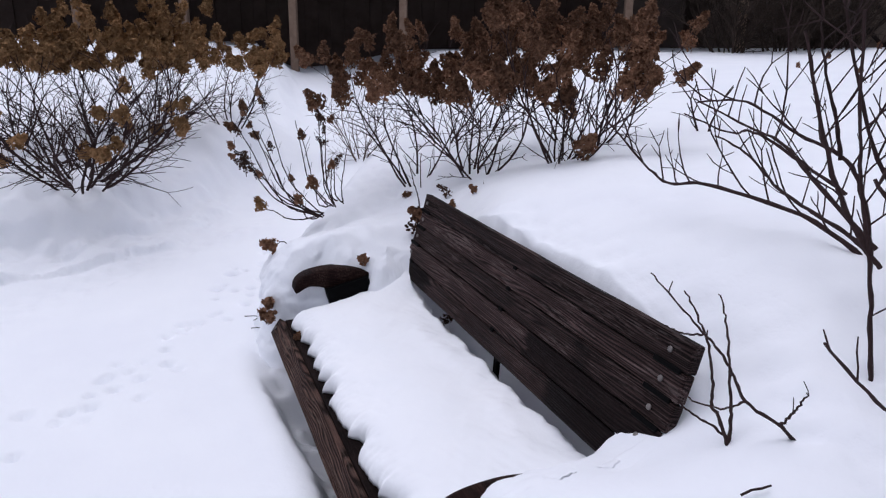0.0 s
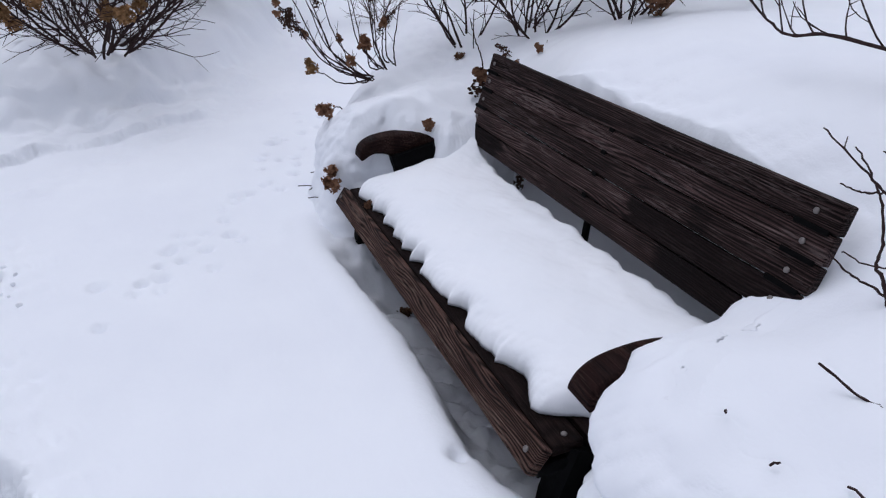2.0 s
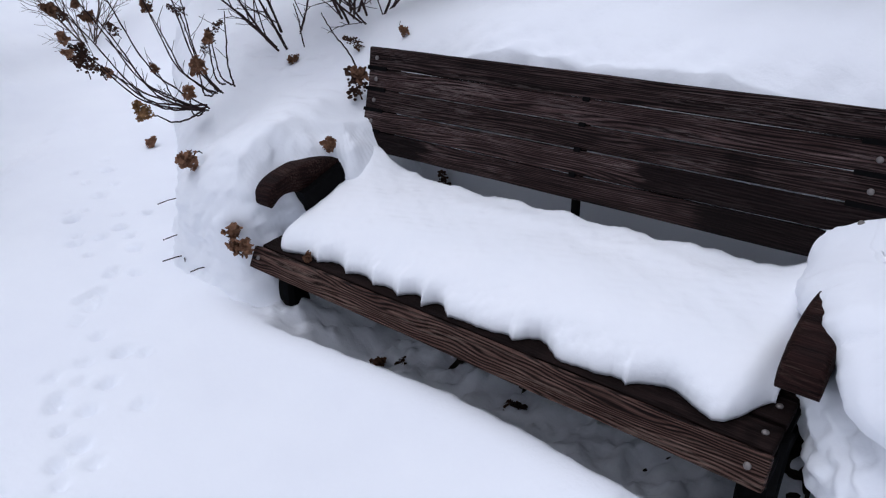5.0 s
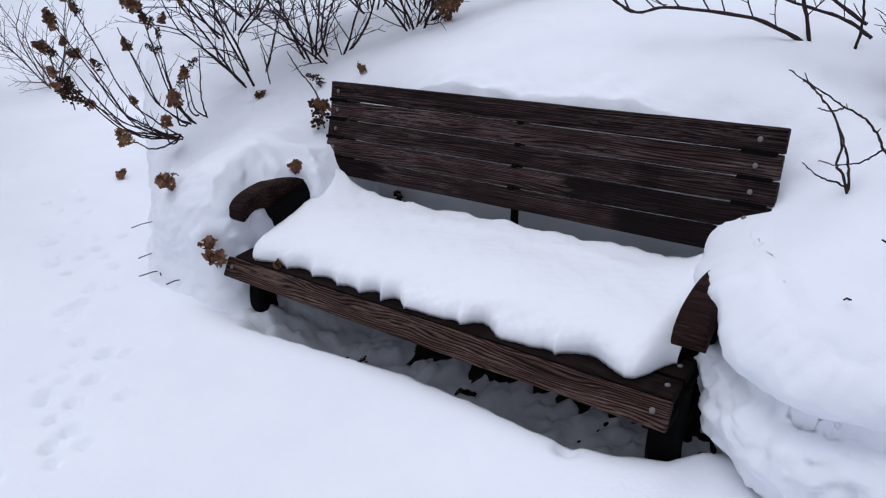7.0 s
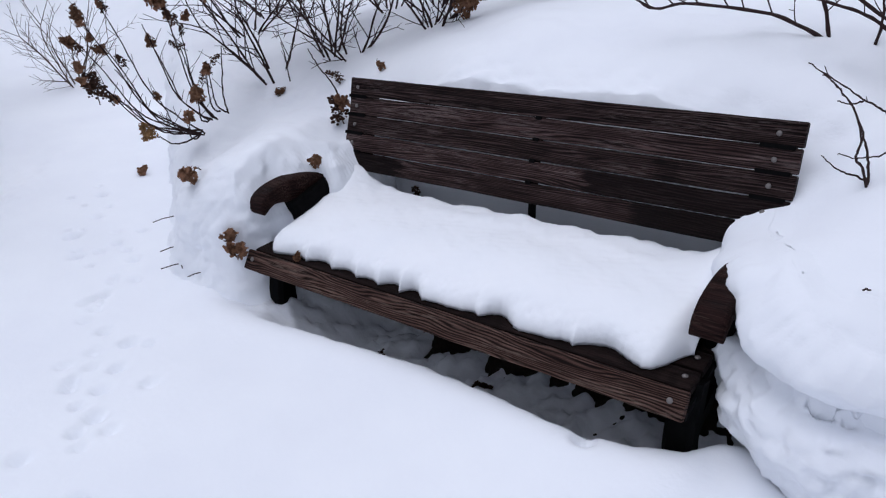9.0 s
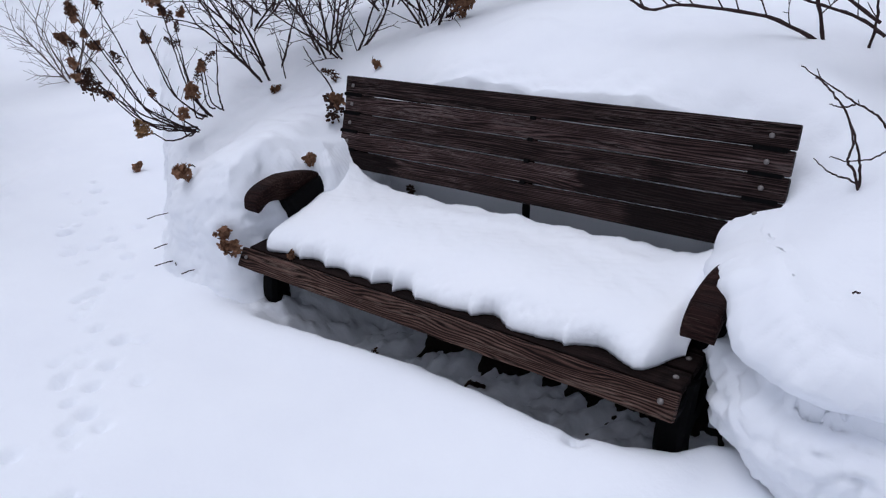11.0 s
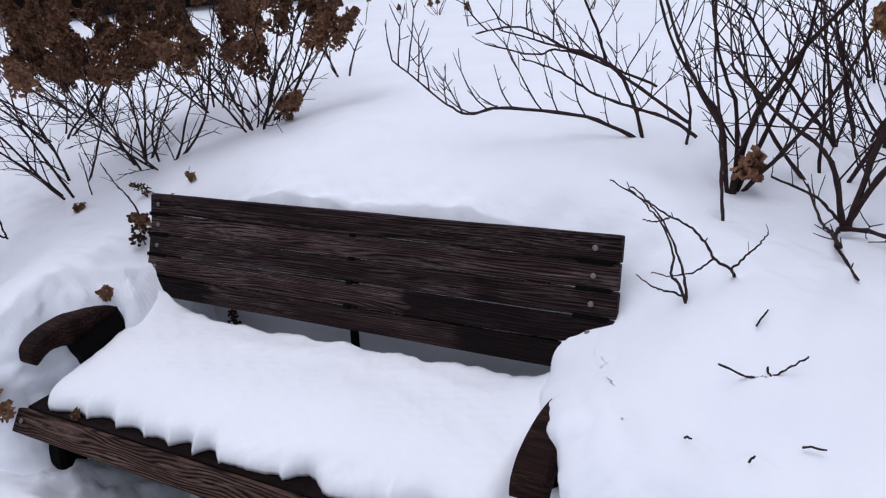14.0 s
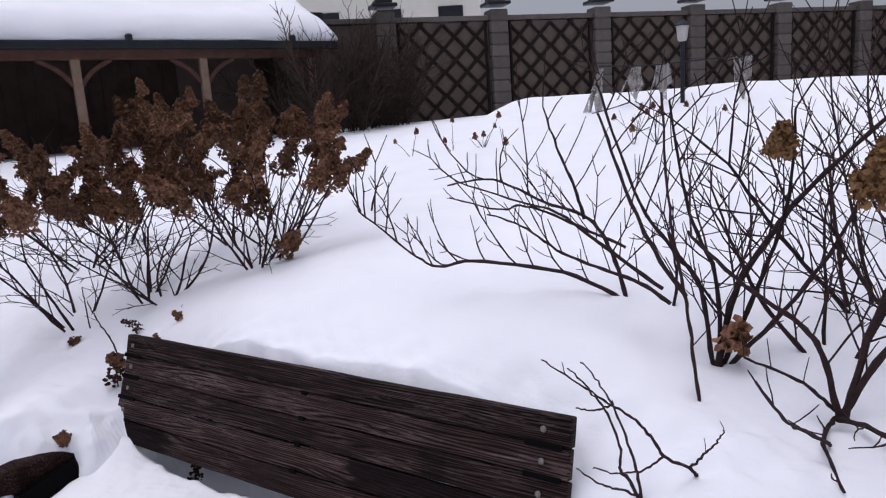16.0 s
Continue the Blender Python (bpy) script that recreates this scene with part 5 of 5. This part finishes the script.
# a pale house far behind the wall
house = thing("house", "pale cream rendered house far behind the garden wall", "house", pose(-19.5, 27.5, 0, 0, 0, 36))
bm = bmesh.new()
box(bm, (9.0, 7.0, 9.6), pose(0, 3.5, 4.8))
part("wall", bm, CREAM, house)
bm = bmesh.new()
for sg in (1, -1):
    box(bm, (9.8, 4.6, 0.3), pose(0, 3.5 - sg * 1.95, 10.6, sg * 32), 0.05, 1)
part("roof", bm, SNOW_SEAT, house, "snow covered roof")
for k in range(3):
    w = bmesh.new()
    box(w, (1.2, 0.10, 1.5), pose(-3 + 3 * k, -0.03, 6.4), 0.02, 1)
    win = part("window", w, GUTTER, house, "dark window")
    w = bmesh.new()
    box(w, (1.5, 0.22, 0.08), pose(-3 + 3 * k, -0.08, 5.58), 0.01, 1)
    part("sill", w, CREAM, win)

# lamp post
lamp = thing("garden_lamp", "slim dark garden lamp post with a pale lantern", "lamp", pose(-0.69, 8.02, 1.3))
bm = bmesh.new()
tube(bm, [Vector((0, 0, 0)), Vector((0, 0, 1.13))], [0.028, 0.024], 10)
part("pole", bm, GUTTER, lamp)
bm = bmesh.new()
tube(bm, [Vector((0, 0, 1.12)), Vector((0, 0, 1.14)), Vector((0, 0, 1.30))], [0.03, 0.055, 0.075], 8)
part("lantern", bm, GLASS, lamp, "pale frosted lantern")
bm = bmesh.new()
tube(bm, [Vector((0, 0, 1.30)), Vector((0, 0, 1.31)), Vector((0, 0, 1.37))], [0.09, 0.09, 0.02], 8)
part("lantern_cap", bm, GUTTER, lamp)

# netting hung on a line over the berm
net = thing("netting", "torn grey netting hanging from a line above the snow", "netting")
bm = bmesh.new()
tube(bm, spline([(-1.62, 7.74, 2.22), (-1.1, 7.88, 2.18), (-0.5, 8.05, 2.19), (0.1, 8.16, 2.20)], 16), [0.008] * 17, 5)
part("line", bm, GUTTER, net)
for i, (x, y, w0, w1, h, skew) in enumerate([(-1.6, 7.74, 0.03, 0.12, 0.58, -0.12), (-1.2, 7.88, 0.05, 0.17, 0.36, -0.10), (-0.9, 7.96, 0.08, 0.14, 0.40, -0.04), (-0.04, 8.15, 0.10, 0.09, 0.46, 0.0)]):
    bm = bmesh.new()
    rows = []
    for j in range(11):
        v = j / 10
        row = []
        for k in range(13):
            u = k / 12 - 0.5
            w = w0 + (w1 - w0) * v ** 1.3
            row.append(bm.verts.new((x + skew * v + 2 * u * w, y + 0.03 * math.sin(u * 26 + i) * (0.4 + v), 2.19 - h * v * (0.85 - 0.3 * math.cos(u * 9 + i) + 0.1 * math.sin(u * 31)))))
        rows.append(row)
    for r0, r1 in zip(rows, rows[1:]):
        for k in range(12):
            bm.faces.new((r0[k], r0[k + 1], r1[k + 1], r1[k]))
    ob = part("drape", bm, CLOTH, net, "", True)
    so = ob.modifiers.new("thickness", "SOLIDIFY")
    so.thickness = 0.006

# dry perennials and far shrubs on the rising snow
for i, (x, y, n) in enumerate([(-2.87, 5.4, 3), (-2.5, 5.65, 4), (-2.2, 5.8, 7), (-0.48, 5.5, 4), (-0.3, 5.6, 4), (-1.4, 4.8, 2), (-0.7, 6.3, 5), (-0.1, 6.6, 4)]):
    rng = random.Random(700 + i)
    z = ground_z(x, y)
    tuft = thing("dry_perennial", "dry perennial stalks with round seed heads in snow", "dry plant", Matrix.Translation((x, y, z - 0.03)), "dry perennials on the berm")
    for k in range(n):
        d = Vector((rng.gauss(0, 0.12), rng.gauss(0, 0.12), rng.uniform(0.12, 0.36)))
        bm = bmesh.new()
        tube(bm, [Vector((0, 0, 0)), d * 0.5 + jitter(rng, 0.01), d], [0.004, 0.003, 0.002], 4)
        part("stalk", bm, BARK_PALE, tuft)
        if k % 2 == 0:
            head(tuft, HEADS_SMALL[k % 3], Vector((x, y, z - 0.05)) + d, (0, 0, 1), rng, 1.1)
for k, (bx, by, ln) in enumerate([(2.15, 6.2, 1.1), (2.6, 5.4, 1.1), (-1.35, 2.75, 0.45), (3.6, 7.0, 1.2)]):
    shrub("shrub", "distant leafless shrub on the rising snow", (bx, by), 2 if ln < 0.5 else 5, ln, 0.6, 260 + k, BARK, 1 if ln < 0.5 else 2, 0.008, group="far shrubs")
